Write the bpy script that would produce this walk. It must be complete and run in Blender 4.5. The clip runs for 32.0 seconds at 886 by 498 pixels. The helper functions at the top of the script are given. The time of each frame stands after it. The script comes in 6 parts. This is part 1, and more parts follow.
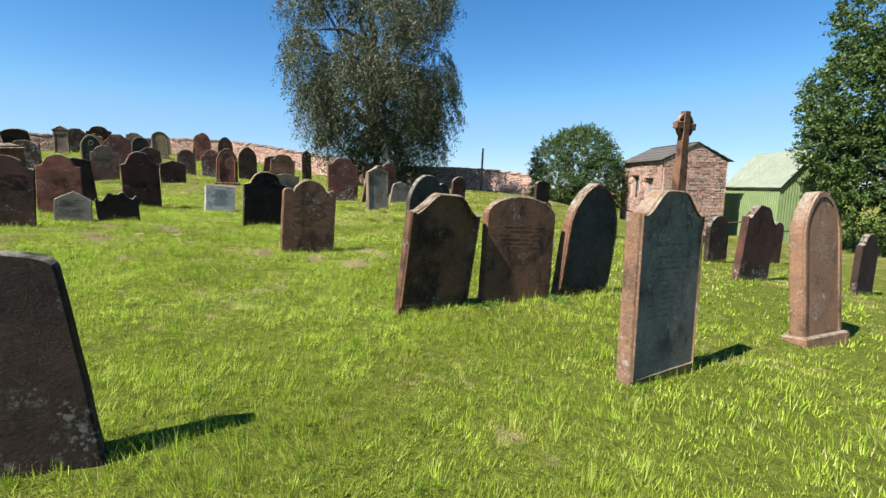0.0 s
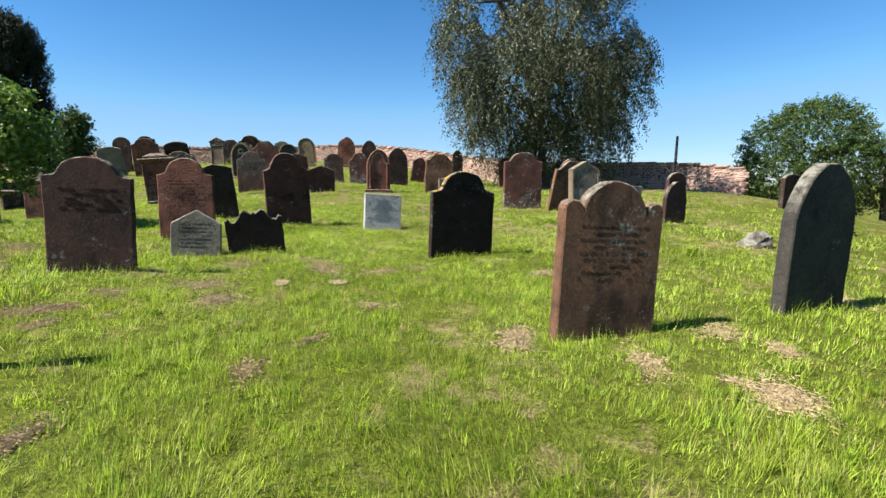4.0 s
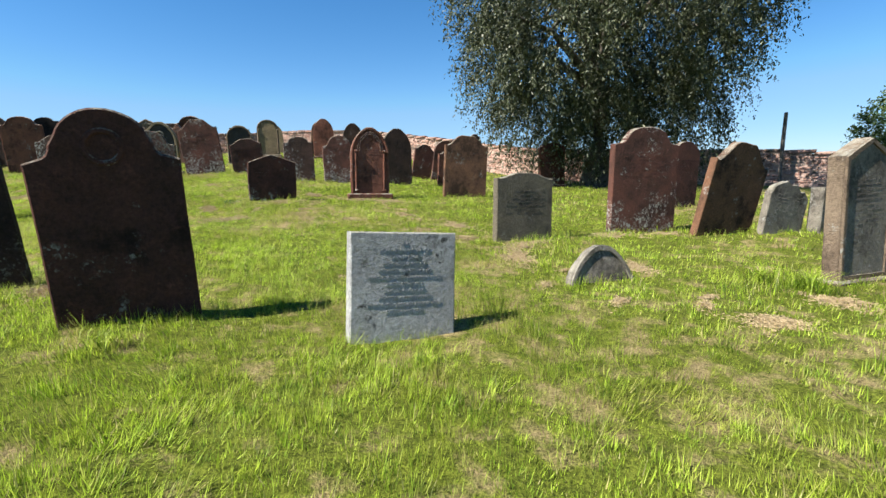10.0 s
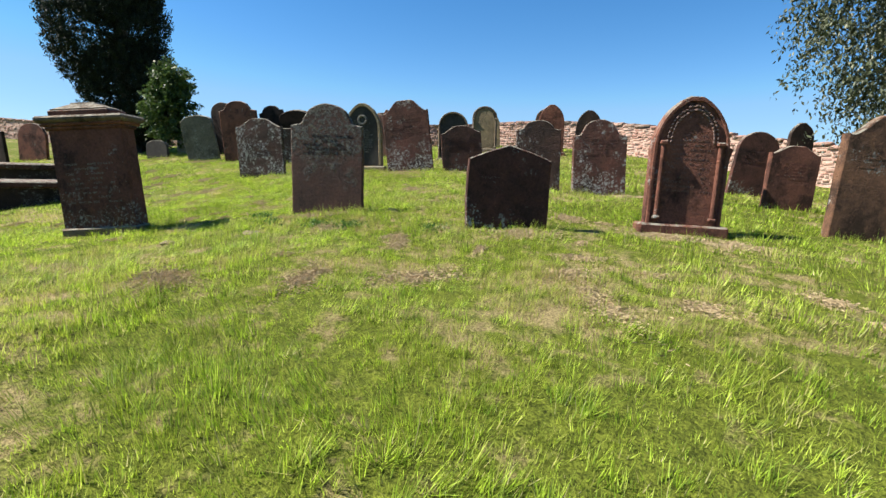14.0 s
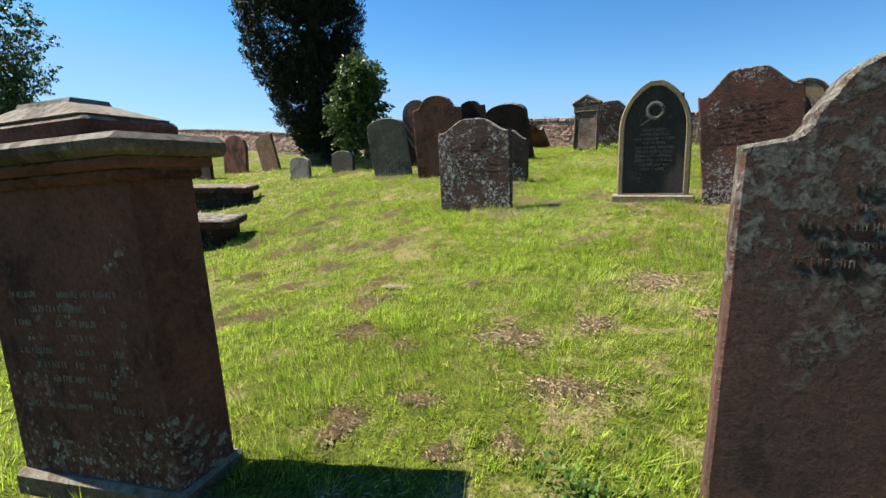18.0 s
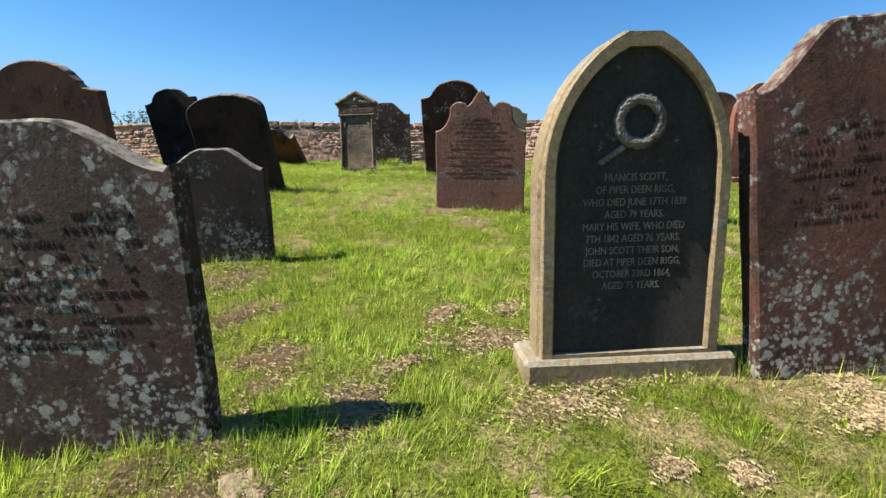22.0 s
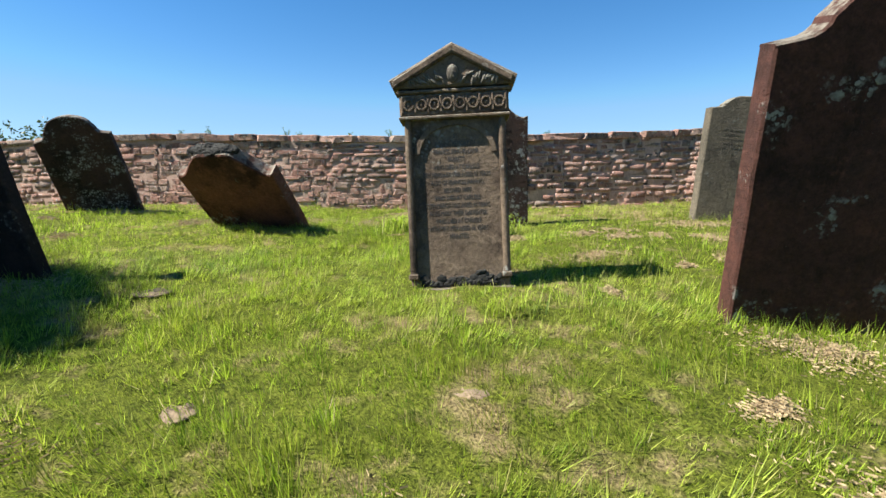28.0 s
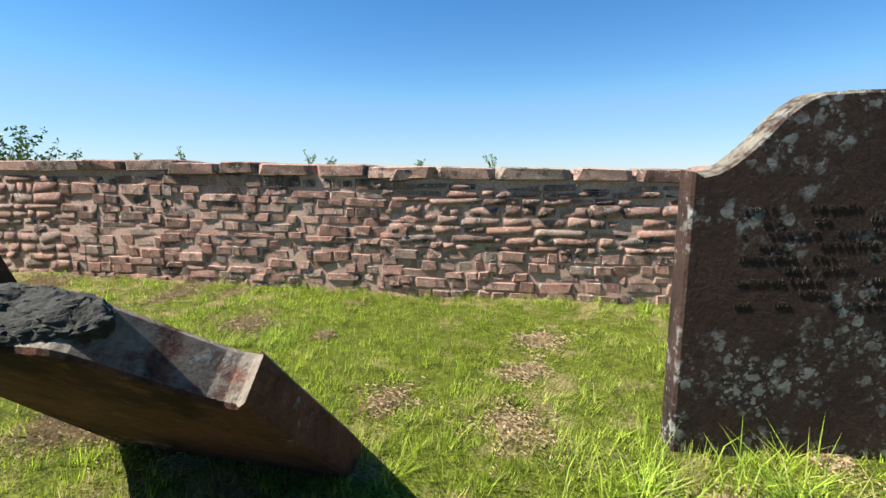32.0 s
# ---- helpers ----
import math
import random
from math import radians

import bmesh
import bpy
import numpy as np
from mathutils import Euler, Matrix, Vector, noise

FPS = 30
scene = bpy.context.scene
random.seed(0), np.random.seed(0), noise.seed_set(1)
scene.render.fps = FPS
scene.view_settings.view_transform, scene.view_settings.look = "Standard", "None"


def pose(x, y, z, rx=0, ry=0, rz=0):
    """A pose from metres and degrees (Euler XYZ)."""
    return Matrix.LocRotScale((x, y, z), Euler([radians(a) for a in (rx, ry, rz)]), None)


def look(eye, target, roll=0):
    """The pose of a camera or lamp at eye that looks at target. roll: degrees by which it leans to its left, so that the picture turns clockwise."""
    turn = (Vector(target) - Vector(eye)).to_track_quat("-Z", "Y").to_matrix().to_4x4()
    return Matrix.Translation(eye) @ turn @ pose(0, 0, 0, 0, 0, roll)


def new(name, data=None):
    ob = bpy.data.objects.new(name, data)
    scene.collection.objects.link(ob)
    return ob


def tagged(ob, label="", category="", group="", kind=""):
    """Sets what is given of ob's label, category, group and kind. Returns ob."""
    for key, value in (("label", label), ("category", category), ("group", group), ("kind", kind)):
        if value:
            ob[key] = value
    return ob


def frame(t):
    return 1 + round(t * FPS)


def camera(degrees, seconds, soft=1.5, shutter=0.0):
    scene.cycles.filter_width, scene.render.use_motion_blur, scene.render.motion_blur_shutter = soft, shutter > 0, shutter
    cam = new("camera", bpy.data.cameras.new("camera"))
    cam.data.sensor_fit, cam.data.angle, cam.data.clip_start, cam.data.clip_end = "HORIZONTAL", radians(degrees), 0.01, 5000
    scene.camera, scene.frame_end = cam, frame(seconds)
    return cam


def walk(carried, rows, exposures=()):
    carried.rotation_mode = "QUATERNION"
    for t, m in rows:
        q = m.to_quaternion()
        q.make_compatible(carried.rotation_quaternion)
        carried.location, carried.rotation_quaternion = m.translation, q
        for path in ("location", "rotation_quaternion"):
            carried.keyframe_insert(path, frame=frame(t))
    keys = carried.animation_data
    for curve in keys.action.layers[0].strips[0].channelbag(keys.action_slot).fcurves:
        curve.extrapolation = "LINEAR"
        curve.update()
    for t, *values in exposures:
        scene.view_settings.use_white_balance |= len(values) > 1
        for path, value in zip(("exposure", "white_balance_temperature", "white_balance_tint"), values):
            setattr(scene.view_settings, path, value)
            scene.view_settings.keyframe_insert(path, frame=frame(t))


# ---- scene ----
cam = camera(85.2, 32.0)
# seconds, x, y, z, turn about x, y and z
ROWS = [
    (0.0, 0.042, 0.050, 1.440, 82.32, -1.15, 1.24),
    (0.3, -0.162, 0.431, 1.405, 82.59, -0.75, 3.03),
    (0.5, -0.326, 0.672, 1.379, 82.74, -0.64, 3.81),
    (1.0, -0.598, 1.216, 1.329, 82.96, -0.06, 7.12),
    (1.5, -0.903, 1.830, 1.325, 82.75, 0.29, 11.25),
    (2.0, -1.307, 2.334, 1.353, 82.85, 0.07, 13.01),
    (2.2, -1.426, 2.591, 1.325, 83.29, 0.72, 15.45),
    (2.5, -1.612, 2.975, 1.303, 83.53, 1.10, 18.68),
    (3.0, -2.028, 3.475, 1.329, 83.89, 1.15, 18.76),
    (3.4, -2.305, 3.840, 1.339, 83.54, 0.66, 15.86),
    (3.5, -2.394, 3.925, 1.356, 83.08, 0.62, 15.10),
    (5.5, -3.264, 5.807, 1.540, 81.94, 0.44, 17.24),
    (6.0, -3.577, 6.322, 1.563, 82.09, 0.11, 12.97),
    (6.2, -3.687, 6.553, 1.580, 82.24, 0.10, 13.53),
    (6.5, -3.859, 6.854, 1.609, 82.34, 0.23, 14.60),
    (7.0, -4.234, 7.401, 1.637, 82.14, 0.70, 15.42),
    (7.5, -4.544, 7.995, 1.605, 82.47, 1.05, 15.91),
    (8.0, -4.883, 8.436, 1.627, 83.13, 0.16, 13.36),
    (8.5, -5.270, 8.925, 1.679, 84.56, 0.66, 10.02),
    (9.0, -5.447, 9.569, 1.719, 83.94, 1.46, 8.01),
    (9.2, -5.496, 9.845, 1.691, 83.56, 1.12, 6.79),
    (9.5, -5.536, 10.217, 1.634, 83.04, 0.95, 6.54),
    (10.0, -5.636, 10.720, 1.651, 81.54, 0.99, 13.45),
    (10.5, -6.017, 11.314, 1.662, 81.24, 1.24, 21.19),
    (10.6, -6.094, 11.408, 1.637, 81.51, 1.24, 21.91),
    (11.0, -6.307, 11.777, 1.654, 80.44, 0.75, 24.76),
    (11.5, -6.669, 12.328, 1.685, 79.28, 1.18, 28.33),
    (12.0, -6.994, 12.820, 1.707, 82.03, 0.68, 26.47),
    (12.5, -7.358, 13.398, 1.715, 80.95, 1.55, 25.30),
    (13.0, -7.779, 13.880, 1.755, 82.47, -1.15, 25.97),
    (13.5, -8.216, 14.281, 1.788, 81.89, -1.64, 33.21),
    (15.5, -10.128, 16.085, 1.992, 80.29, -1.34, 40.53),
    (16.0, -10.742, 16.440, 2.015, 81.15, -0.33, 48.75),
    (16.5, -11.500, 16.720, 2.075, 81.27, 0.90, 55.80),
    (17.0, -12.176, 16.889, 2.191, 80.20, 0.28, 58.20),
    (17.5, -12.792, 17.033, 2.310, 78.87, 0.77, 59.59),
    (18.0, -13.322, 17.178, 2.342, 80.04, -0.35, 56.72),
    (18.5, -13.824, 17.522, 2.336, 78.60, -0.95, 50.17),
    (19.0, -14.347, 17.866, 2.362, 77.31, -1.47, 45.37),
    (19.2, -14.545, 17.984, 2.382, 77.31, -1.25, 43.05),
    (19.5, -14.819, 18.174, 2.416, 77.70, -1.18, 41.58),
    (20.0, -15.345, 18.650, 2.489, 77.10, 0.12, 42.61),
    (20.5, -15.815, 19.037, 2.540, 77.93, 0.08, 40.13),
    (21.0, -16.190, 19.574, 2.597, 79.37, -0.61, 35.31),
    (21.3, -16.444, 19.884, 2.666, 79.36, 0.30, 33.65),
    (21.5, -16.596, 20.101, 2.671, 79.81, 0.34, 32.50),
    (22.0, -16.942, 20.694, 2.838, 80.54, -0.20, 28.35),
    (22.5, -17.227, 21.228, 2.908, 80.41, -0.52, 28.82),
    (23.0, -17.629, 21.726, 2.916, 81.70, -0.28, 30.61),
    (23.5, -18.009, 22.245, 2.946, 81.75, -0.46, 31.50),
    (23.6, -18.084, 22.349, 2.962, 81.62, -0.39, 31.54),
    (24.0, -18.433, 22.724, 3.017, 80.91, 0.06, 31.22),
    (24.5, -18.841, 23.203, 3.138, 80.06, -0.31, 30.01),
    (25.0, -19.231, 23.665, 3.217, 81.20, -1.45, 31.57),
    (25.2, -19.400, 23.845, 3.200, 81.61, -1.67, 32.31),
    (25.5, -19.671, 24.087, 3.227, 81.08, -1.52, 32.55),
    (27.5, -21.586, 25.609, 3.398, 80.35, 1.18, 28.73),
    (28.0, -21.957, 25.945, 3.533, 81.51, 0.36, 28.24),
    (28.5, -22.215, 26.249, 3.658, 82.69, -0.99, 29.03),
    (29.0, -22.515, 26.716, 3.776, 81.80, -1.21, 36.07),
    (29.5, -23.014, 26.985, 3.789, 83.10, -1.29, 38.83),
    (30.0, -23.504, 27.315, 3.811, 84.24, -0.73, 42.61),
    (30.5, -23.931, 27.740, 3.877, 82.98, 0.56, 45.36),
    (30.6, -24.002, 27.817, 3.900, 82.93, 0.79, 44.90),
    (31.0, -24.347, 28.140, 4.061, 82.26, 1.00, 40.10),
    (31.5, -24.655, 28.503, 4.199, 81.75, 0.56, 35.28),
    (32.0, -24.889, 28.863, 4.214, 80.92, 0.18, 31.12),
]
walk(cam, [(t, pose(x, y, z, rx, ry, rz)) for t, x, y, z, rx, ry, rz in ROWS])

# ---- light ----
scene.view_settings.exposure = 1.5
SUN_AZ, SUN_EL = 234.0, 49.0  # clockwise from +y, height above the horizon
world = bpy.data.worlds.new("sky")
scene.world = world
world.use_nodes = True
wn = world.node_tree.nodes
sky = wn.new("ShaderNodeTexSky")
sky.sky_type = "NISHITA"
sky.sun_disc = False
sky.sun_elevation, sky.sun_rotation = radians(SUN_EL), radians(SUN_AZ)
sky.altitude, sky.air_density, sky.dust_density, sky.ozone_density = 700, 1.0, 0.0, 3.0
wn["Background"].inputs["Strength"].default_value = 0.060
deep = wn.new("ShaderNodeHueSaturation")
deep.inputs["Saturation"].default_value = 1.3
world.node_tree.links.new(sky.outputs[0], deep.inputs["Color"])
hold = wn.new("ShaderNodeMix")
hold.data_type, hold.blend_type = "RGBA", "DARKEN"
hold.inputs[0].default_value = 0.62
hold.inputs[7].default_value = (1.9, 3.5, 5.6, 1)
world.node_tree.links.new(deep.outputs[0], hold.inputs[6])
world.node_tree.links.new(hold.outputs[2], wn["Background"].inputs["Color"])
sun = new("sun", bpy.data.lights.new("sun", "SUN"))
sun.data.energy, sun.data.angle, sun.data.color = 5.0, radians(0.5), (1.0, 0.95, 0.86)
az, el = radians(SUN_AZ), radians(SUN_EL)
to_sun = Vector((math.sin(az) * math.cos(el), math.cos(az) * math.cos(el), math.sin(el)))
sun.matrix_world = look((0, 0, 40), Vector((0, 0, 40)) - to_sun)

# ---- the lie of the land ----
PLANE = (-0.46, -0.67, 0.17)
SWELLS = [
    (-0.01, -0.09, -0.29, -0.24, 0.01, -0.07, -0.11),
    (-0.01, -0.06, -0.26, -0.46, 0.17, 0.50, 0.28),
    (-0.00, -0.02, -0.07, -0.23, 0.52, 0.08, 0.09),
    (0.02, -0.01, -0.63, -0.38, 0.25, 0.24, 0.94),
    (0.05, 0.71, 0.01, 0.35, 0.49, -0.08, 0.84),
    (-0.22, 0.08, -0.20, -0.00, 0.15, 0.11, 0.40),
    (0.25, -0.09, 0.36, 0.08, 0.23, 0.16, 0.13),
    (0.07, 0.06, 0.25, -0.07, 0.49, 0.75, 0.26),
    (-0.11, -0.07, 0.04, -0.05, -0.03, -0.25, -0.32),
]


def ground_z(x, y):
    """Height of the turf: a tilted plane with broad swells on a six-metre lattice."""
    x, y = np.asarray(x, float), np.asarray(y, float)
    z = PLANE[0] + PLANE[1] * x / 10 + PLANE[2] * y / 10
    for i, col in enumerate(SWELLS):
        for j, w in enumerate(col):
            if w:
                z = z + w * np.exp(-((x + 38 - 6 * i) ** 2 + (y - 6 * j) ** 2) / 50.0)
    # the far land levels out
    r = np.hypot(x + 12, y - 16)
    k = np.clip((r - 40) / 60, 0, 1)
    k = k * k * (3 - 2 * k)
    return z * (1 - k) + k * (-0.5 - 0.004 * np.maximum(r - 40, 0))


def gz(x, y):
    return float(ground_z(x, y))


# ---- materials ----
def material(name):
    m = bpy.data.materials.new(name)
    m.use_nodes = True
    nt = m.node_tree
    b = nt.nodes["Principled BSDF"]
    return m, nt, b


def node(nt, kind, links=(), **values):
    n = nt.nodes.new("ShaderNode" + kind)
    for k, v in values.items():
        if k in n.inputs:
            n.inputs[k].default_value = v
        else:
            setattr(n, k, v)
    for k, s in links:
        nt.links.new(s, n.inputs[k])
    return n


def ramp(nt, fac, stops):
    n = nt.nodes.new("ShaderNodeValToRGB")
    while len(n.color_ramp.elements) < len(stops):
        n.color_ramp.elements.new(0.5)
    for e, (p, c) in zip(n.color_ramp.elements, stops):
        e.position = p
        e.color = (c, c, c, 1) if isinstance(c, (int, float)) else (*c, 1)
    nt.links.new(fac, n.inputs[0])
    return n.outputs[0]


def mix(nt, fac, a, b, blend="MIX"):
    n = nt.nodes.new("ShaderNodeMix")
    n.data_type, n.blend_type = "RGBA", blend
    for k, s in ((0, fac), (6, a), (7, b)):
        if isinstance(s, (int, float)):
            n.inputs[k].default_value = s
        elif isinstance(s, tuple):
            n.inputs[k].default_value = (*s, 1)
        else:
            nt.links.new(s, n.inputs[k])
    return n.outputs[2]


def noise_tex(nt, vec, scale, detail=4, rough=0.55):
    n = node(nt, "TexNoise", Scale=scale, Detail=detail, Roughness=rough)
    nt.links.new(vec, n.inputs["Vector"])
    return n.outputs["Fac"]


def shifted(nt):
    """Object coordinates, moved by a random amount for each object."""
    tc = nt.nodes.new("ShaderNodeTexCoord")
    oi = nt.nodes.new("ShaderNodeObjectInfo")
    m = node(nt, "Math", operation="MULTIPLY")
    nt.links.new(oi.outputs["Random"], m.inputs[0])
    m.inputs[1].default_value = 40
    v = node(nt, "VectorMath", operation="ADD")
    nt.links.new(tc.outputs["Object"], v.inputs[0])
    nt.links.new(m.outputs[0], v.inputs[1])
    return tc, oi, v.outputs[0]


def bump(nt, b, height, strength=0.4, dist=0.01):
    n = node(nt, "Bump", Strength=strength, Distance=dist)
    nt.links.new(height, n.inputs["Height"])
    nt.links.new(n.outputs[0], b.inputs["Normal"])


def node_map(nt, socket, lo, hi):
    mr = nt.nodes.new("ShaderNodeMapRange")
    mr.inputs["From Min"].default_value, mr.inputs["From Max"].default_value = lo, hi
    nt.links.new(socket, mr.inputs["Value"])
    return mr.outputs[0]


def stone_mat(name, light, dark, soot=0.5, lichen=0.45, lichen_col=(0.42, 0.42, 0.38), yellow=0.15, rough=0.9, low=0.0, high=0.0):
    """Weathered stone: bedding colour, dark crust in streaks, lichen patches and discs, yellow lichen on top edges.
    low: how much more lichen grows on the lower part of the stone; high: the height from which a lumpy grey crust covers it."""
    m, nt, b = material(name)
    tc, oi, v = shifted(nt)
    mp = nt.nodes.new("ShaderNodeMapping")
    mp.inputs["Scale"].default_value = (1.0, 1.0, 0.28)
    nt.links.new(v, mp.inputs["Vector"])
    big = noise_tex(nt, v, 1.9, 7, 0.68)
    streak = noise_tex(nt, mp.outputs[0], 9, 7, 0.7)
    grit = noise_tex(nt, v, 110, 4, 0.75)
    fine = noise_tex(nt, v, 38, 6, 0.72)
    med = noise_tex(nt, v, 8, 8, 0.74)
    col = mix(nt, ramp(nt, big, [(0.36, 0.0), (0.62, 1.0)]), light, dark)
    crust_at = node(nt, "Math", operation="MULTIPLY_ADD")
    nt.links.new(streak, crust_at.inputs[0])
    crust_at.inputs[1].default_value = 0.55
    nt.links.new(big, crust_at.inputs[2])
    col = mix(nt, ramp(nt, crust_at.outputs[0], [(0.92 - 0.20 * soot, 0.0), (1.06 - 0.20 * soot, 0.85)]), col, tuple(c * 0.36 for c in dark))
    col = mix(nt, ramp(nt, med, [(0.56, 0.0), (0.68, 0.6)]), col, tuple(min(1, c * 1.5) for c in light))
    col = mix(nt, ramp(nt, fine, [(0.30, 0.55), (0.60, 1.0)]), (0, 0, 0), col)
    col = mix(nt, ramp(nt, grit, [(0.32, 0.72), (0.56, 1.0)]), (0, 0, 0), col)
    # where lichen grows
    zed = nt.nodes.new("ShaderNodeSeparateXYZ")
    nt.links.new(tc.outputs["Object"], zed.inputs[0])
    foot = ramp(nt, node_map(nt, zed.outputs["Z"], 0.0, 1.0), [(0.05, 0.20 * low), (0.62, 0.0)])
    where = node(nt, "Math", operation="ADD")
    nt.links.new(noise_tex(nt, v, 2.7, 6, 0.66), where.inputs[0])
    nt.links.new(foot, where.inputs[1])
    hgt = fine
    if high:
        edge = node(nt, "Math", operation="MULTIPLY_ADD")
        nt.links.new(big, edge.inputs[0])
        edge.inputs[1].default_value = 0.7
        nt.links.new(zed.outputs["Z"], edge.inputs[2])
        zone = ramp(nt, node_map(nt, edge.outputs[0], high + 0.25, high + 0.42), [(0.0, 0.0), (1.0, 1.0)])
        spread = node(nt, "Math", operation="MAXIMUM")
        nt.links.new(zone, spread.inputs[0])
        nt.links.new(ramp(nt, noise_tex(nt, v, 2.3, 4, 0.6), [(0.57, 0.0), (0.64, 0.9)]), spread.inputs[1])
        lump = node(nt, "Math", operation="MULTIPLY")
        nt.links.new(spread.outputs[0], lump.inputs[0])
        nt.links.new(ramp(nt, noise_tex(nt, v, 24, 6, 0.66), [(0.45, 0.0), (0.55, 1.0)]), lump.inputs[1])
        col = mix(nt, lump.outputs[0], col, mix(nt, ramp(nt, fine, [(0.35, 0.0), (0.65, 1.0)]), (0.05, 0.045, 0.038), (0.24, 0.215, 0.18)))
        raised = node(nt, "Math", operation="MULTIPLY_ADD")
        nt.links.new(lump.outputs[0], raised.inputs[0])
        raised.inputs[1].default_value = 1.3
        nt.links.new(fine, raised.inputs[2])
        hgt = raised.outputs[0]
    patchy = noise_tex(nt, v, 21, 7, 0.78)
    mulp = node(nt, "Math", operation="MULTIPLY")
    nt.links.new(ramp(nt, where.outputs[0], [(0.66 - 0.20 * lichen, 0.0), (0.78 - 0.18 * lichen, 1.0)]), mulp.inputs[0])
    nt.links.new(ramp(nt, patchy, [(0.52, 0.0), (0.60, 0.8)]), mulp.inputs[1])
    col = mix(nt, mulp.outputs[0], col, mix(nt, fine, tuple(c * 0.35 for c in lichen_col), tuple(c * 0.85 for c in lichen_col)))
    for scale, thr, amount in ((13, 0.30, lichen), (34, 0.34, lichen * 0.95)):
        vo = node(nt, "TexVoronoi", Scale=scale, Randomness=1.0)
        wob = node(nt, "VectorMath", operation="ADD")
        nn = node(nt, "TexNoise", Scale=scale * 2.0, Detail=5)
        nt.links.new(v, nn.inputs["Vector"])
        sc = node(nt, "VectorMath", operation="SCALE")
        sc.inputs["Scale"].default_value = 0.95 / scale
        nt.links.new(nn.outputs["Color"], sc.inputs[0])
        nt.links.new(v, wob.inputs[0])
        nt.links.new(sc.outputs[0], wob.inputs[1])
        nt.links.new(wob.outputs[0], vo.inputs["Vector"])
        disc = ramp(nt, vo.outputs["Distance"], [(thr, 1.0), (thr + 0.07, 0.0)])
        at = ramp(nt, where.outputs[0], [(0.66 - 0.24 * amount, 0.0), (0.74 - 0.20 * amount, 1.0)])
        pick = ramp(nt, vo.outputs["Color"], [(0.62 - 0.35 * amount, 0.0), (0.68 - 0.35 * amount, 1.0)])
        mul = node(nt, "Math", operation="MULTIPLY")
        nt.links.new(disc, mul.inputs[0])
        nt.links.new(at, mul.inputs[1])
        mul2 = node(nt, "Math", operation="MULTIPLY")
        nt.links.new(mul.outputs[0], mul2.inputs[0])
        nt.links.new(pick, mul2.inputs[1])
        col = mix(nt, mul2.outputs[0], col, mix(nt, patchy, tuple(c * 0.25 for c in lichen_col), lichen_col))
        add = node(nt, "Math", operation="MULTIPLY_ADD")
        nt.links.new(mul2.outputs[0], add.inputs[0])
        add.inputs[1].default_value = 0.35
        nt.links.new(hgt, add.inputs[2])
        hgt = add.outputs[0]
    # growth on faces that look up: grey crust, yellow patches
    geo = nt.nodes.new("ShaderNodeNewGeometry")
    sep = nt.nodes.new("ShaderNodeSeparateXYZ")
    nt.links.new(geo.outputs["Normal"], sep.inputs[0])
    up = ramp(nt, sep.outputs["Z"], [(0.25, 0.0), (0.6, 1.0)])
    crust = node(nt, "Math", operation="MULTIPLY")
    nt.links.new(up, crust.inputs[0])
    nt.links.new(ramp(nt, med, [(0.42, 0.0), (0.56, 0.75)]), crust.inputs[1])
    col = mix(nt, crust.outputs[0], col, mix(nt, fine, (0.12, 0.11, 0.085), (0.40, 0.38, 0.31)))
    gold = node(nt, "Math", operation="MULTIPLY")
    nt.links.new(up, gold.inputs[0])
    nt.links.new(ramp(nt, noise_tex(nt, v, 6.5, 7, 0.7), [(0.71 - 0.26 * yellow, 0.0), (0.76 - 0.26 * yellow, 1.0)]), gold.inputs[1])
    col = mix(nt, gold.outputs[0], col, mix(nt, patchy, (0.20, 0.13, 0.05), (0.46, 0.30, 0.05)))
    nt.links.new(col, b.inputs["Base Color"])
    b.inputs["Roughness"].default_value = rough
    b.inputs["Specular IOR Level"].default_value = 0.2
    tot = node(nt, "Math", operation="MULTIPLY_ADD")
    nt.links.new(med, tot.inputs[0])
    tot.inputs[1].default_value = 1.6
    nt.links.new(hgt, tot.inputs[2])
    tot2 = node(nt, "Math", operation="MULTIPLY_ADD")
    nt.links.new(grit, tot2.inputs[0])
    tot2.inputs[1].default_value = 0.35
    nt.links.new(tot.outputs[0], tot2.inputs[2])
    bump(nt, b, tot2.outputs[0], 0.9, 0.014)
    return m


RED = stone_mat("red_sandstone", (0.235, 0.092, 0.060), (0.115, 0.050, 0.035), 0.55, 0.35)
REDDARK = stone_mat("sooty_red_sandstone", (0.115, 0.047, 0.034), (0.056, 0.028, 0.022), 0.45, 0.34, low=0.5)
REDLICHEN = stone_mat("lichened_red_sandstone", (0.135, 0.056, 0.040), (0.066, 0.034, 0.026), 0.5, 0.55, (0.46, 0.44, 0.40), low=1.0)
REDCRUST = stone_mat("crusted_red_sandstone", (0.21, 0.092, 0.068), (0.12, 0.072, 0.058), 0.35, 0.62, (0.24, 0.215, 0.185))
SOOTCRUST = stone_mat("soot_crusted_red_sandstone", (0.145, 0.070, 0.052), (0.080, 0.046, 0.036), 0.35, 0.3, (0.24, 0.22, 0.19), high=0.74)
DARKLICHEN = stone_mat("black_stone_white_lichen", (0.085, 0.045, 0.034), (0.042, 0.028, 0.022), 0.45, 0.74, (0.46, 0.45, 0.42), low=0.35)
BROWN = stone_mat("brown_sandstone", (0.22, 0.165, 0.115), (0.125, 0.09, 0.064), 0.5, 0.45, yellow=0.0)
SAND = stone_mat("orange_brown_sandstone", (0.195, 0.098, 0.056), (0.095, 0.053, 0.034), 0.7, 0.40, yellow=0.25)
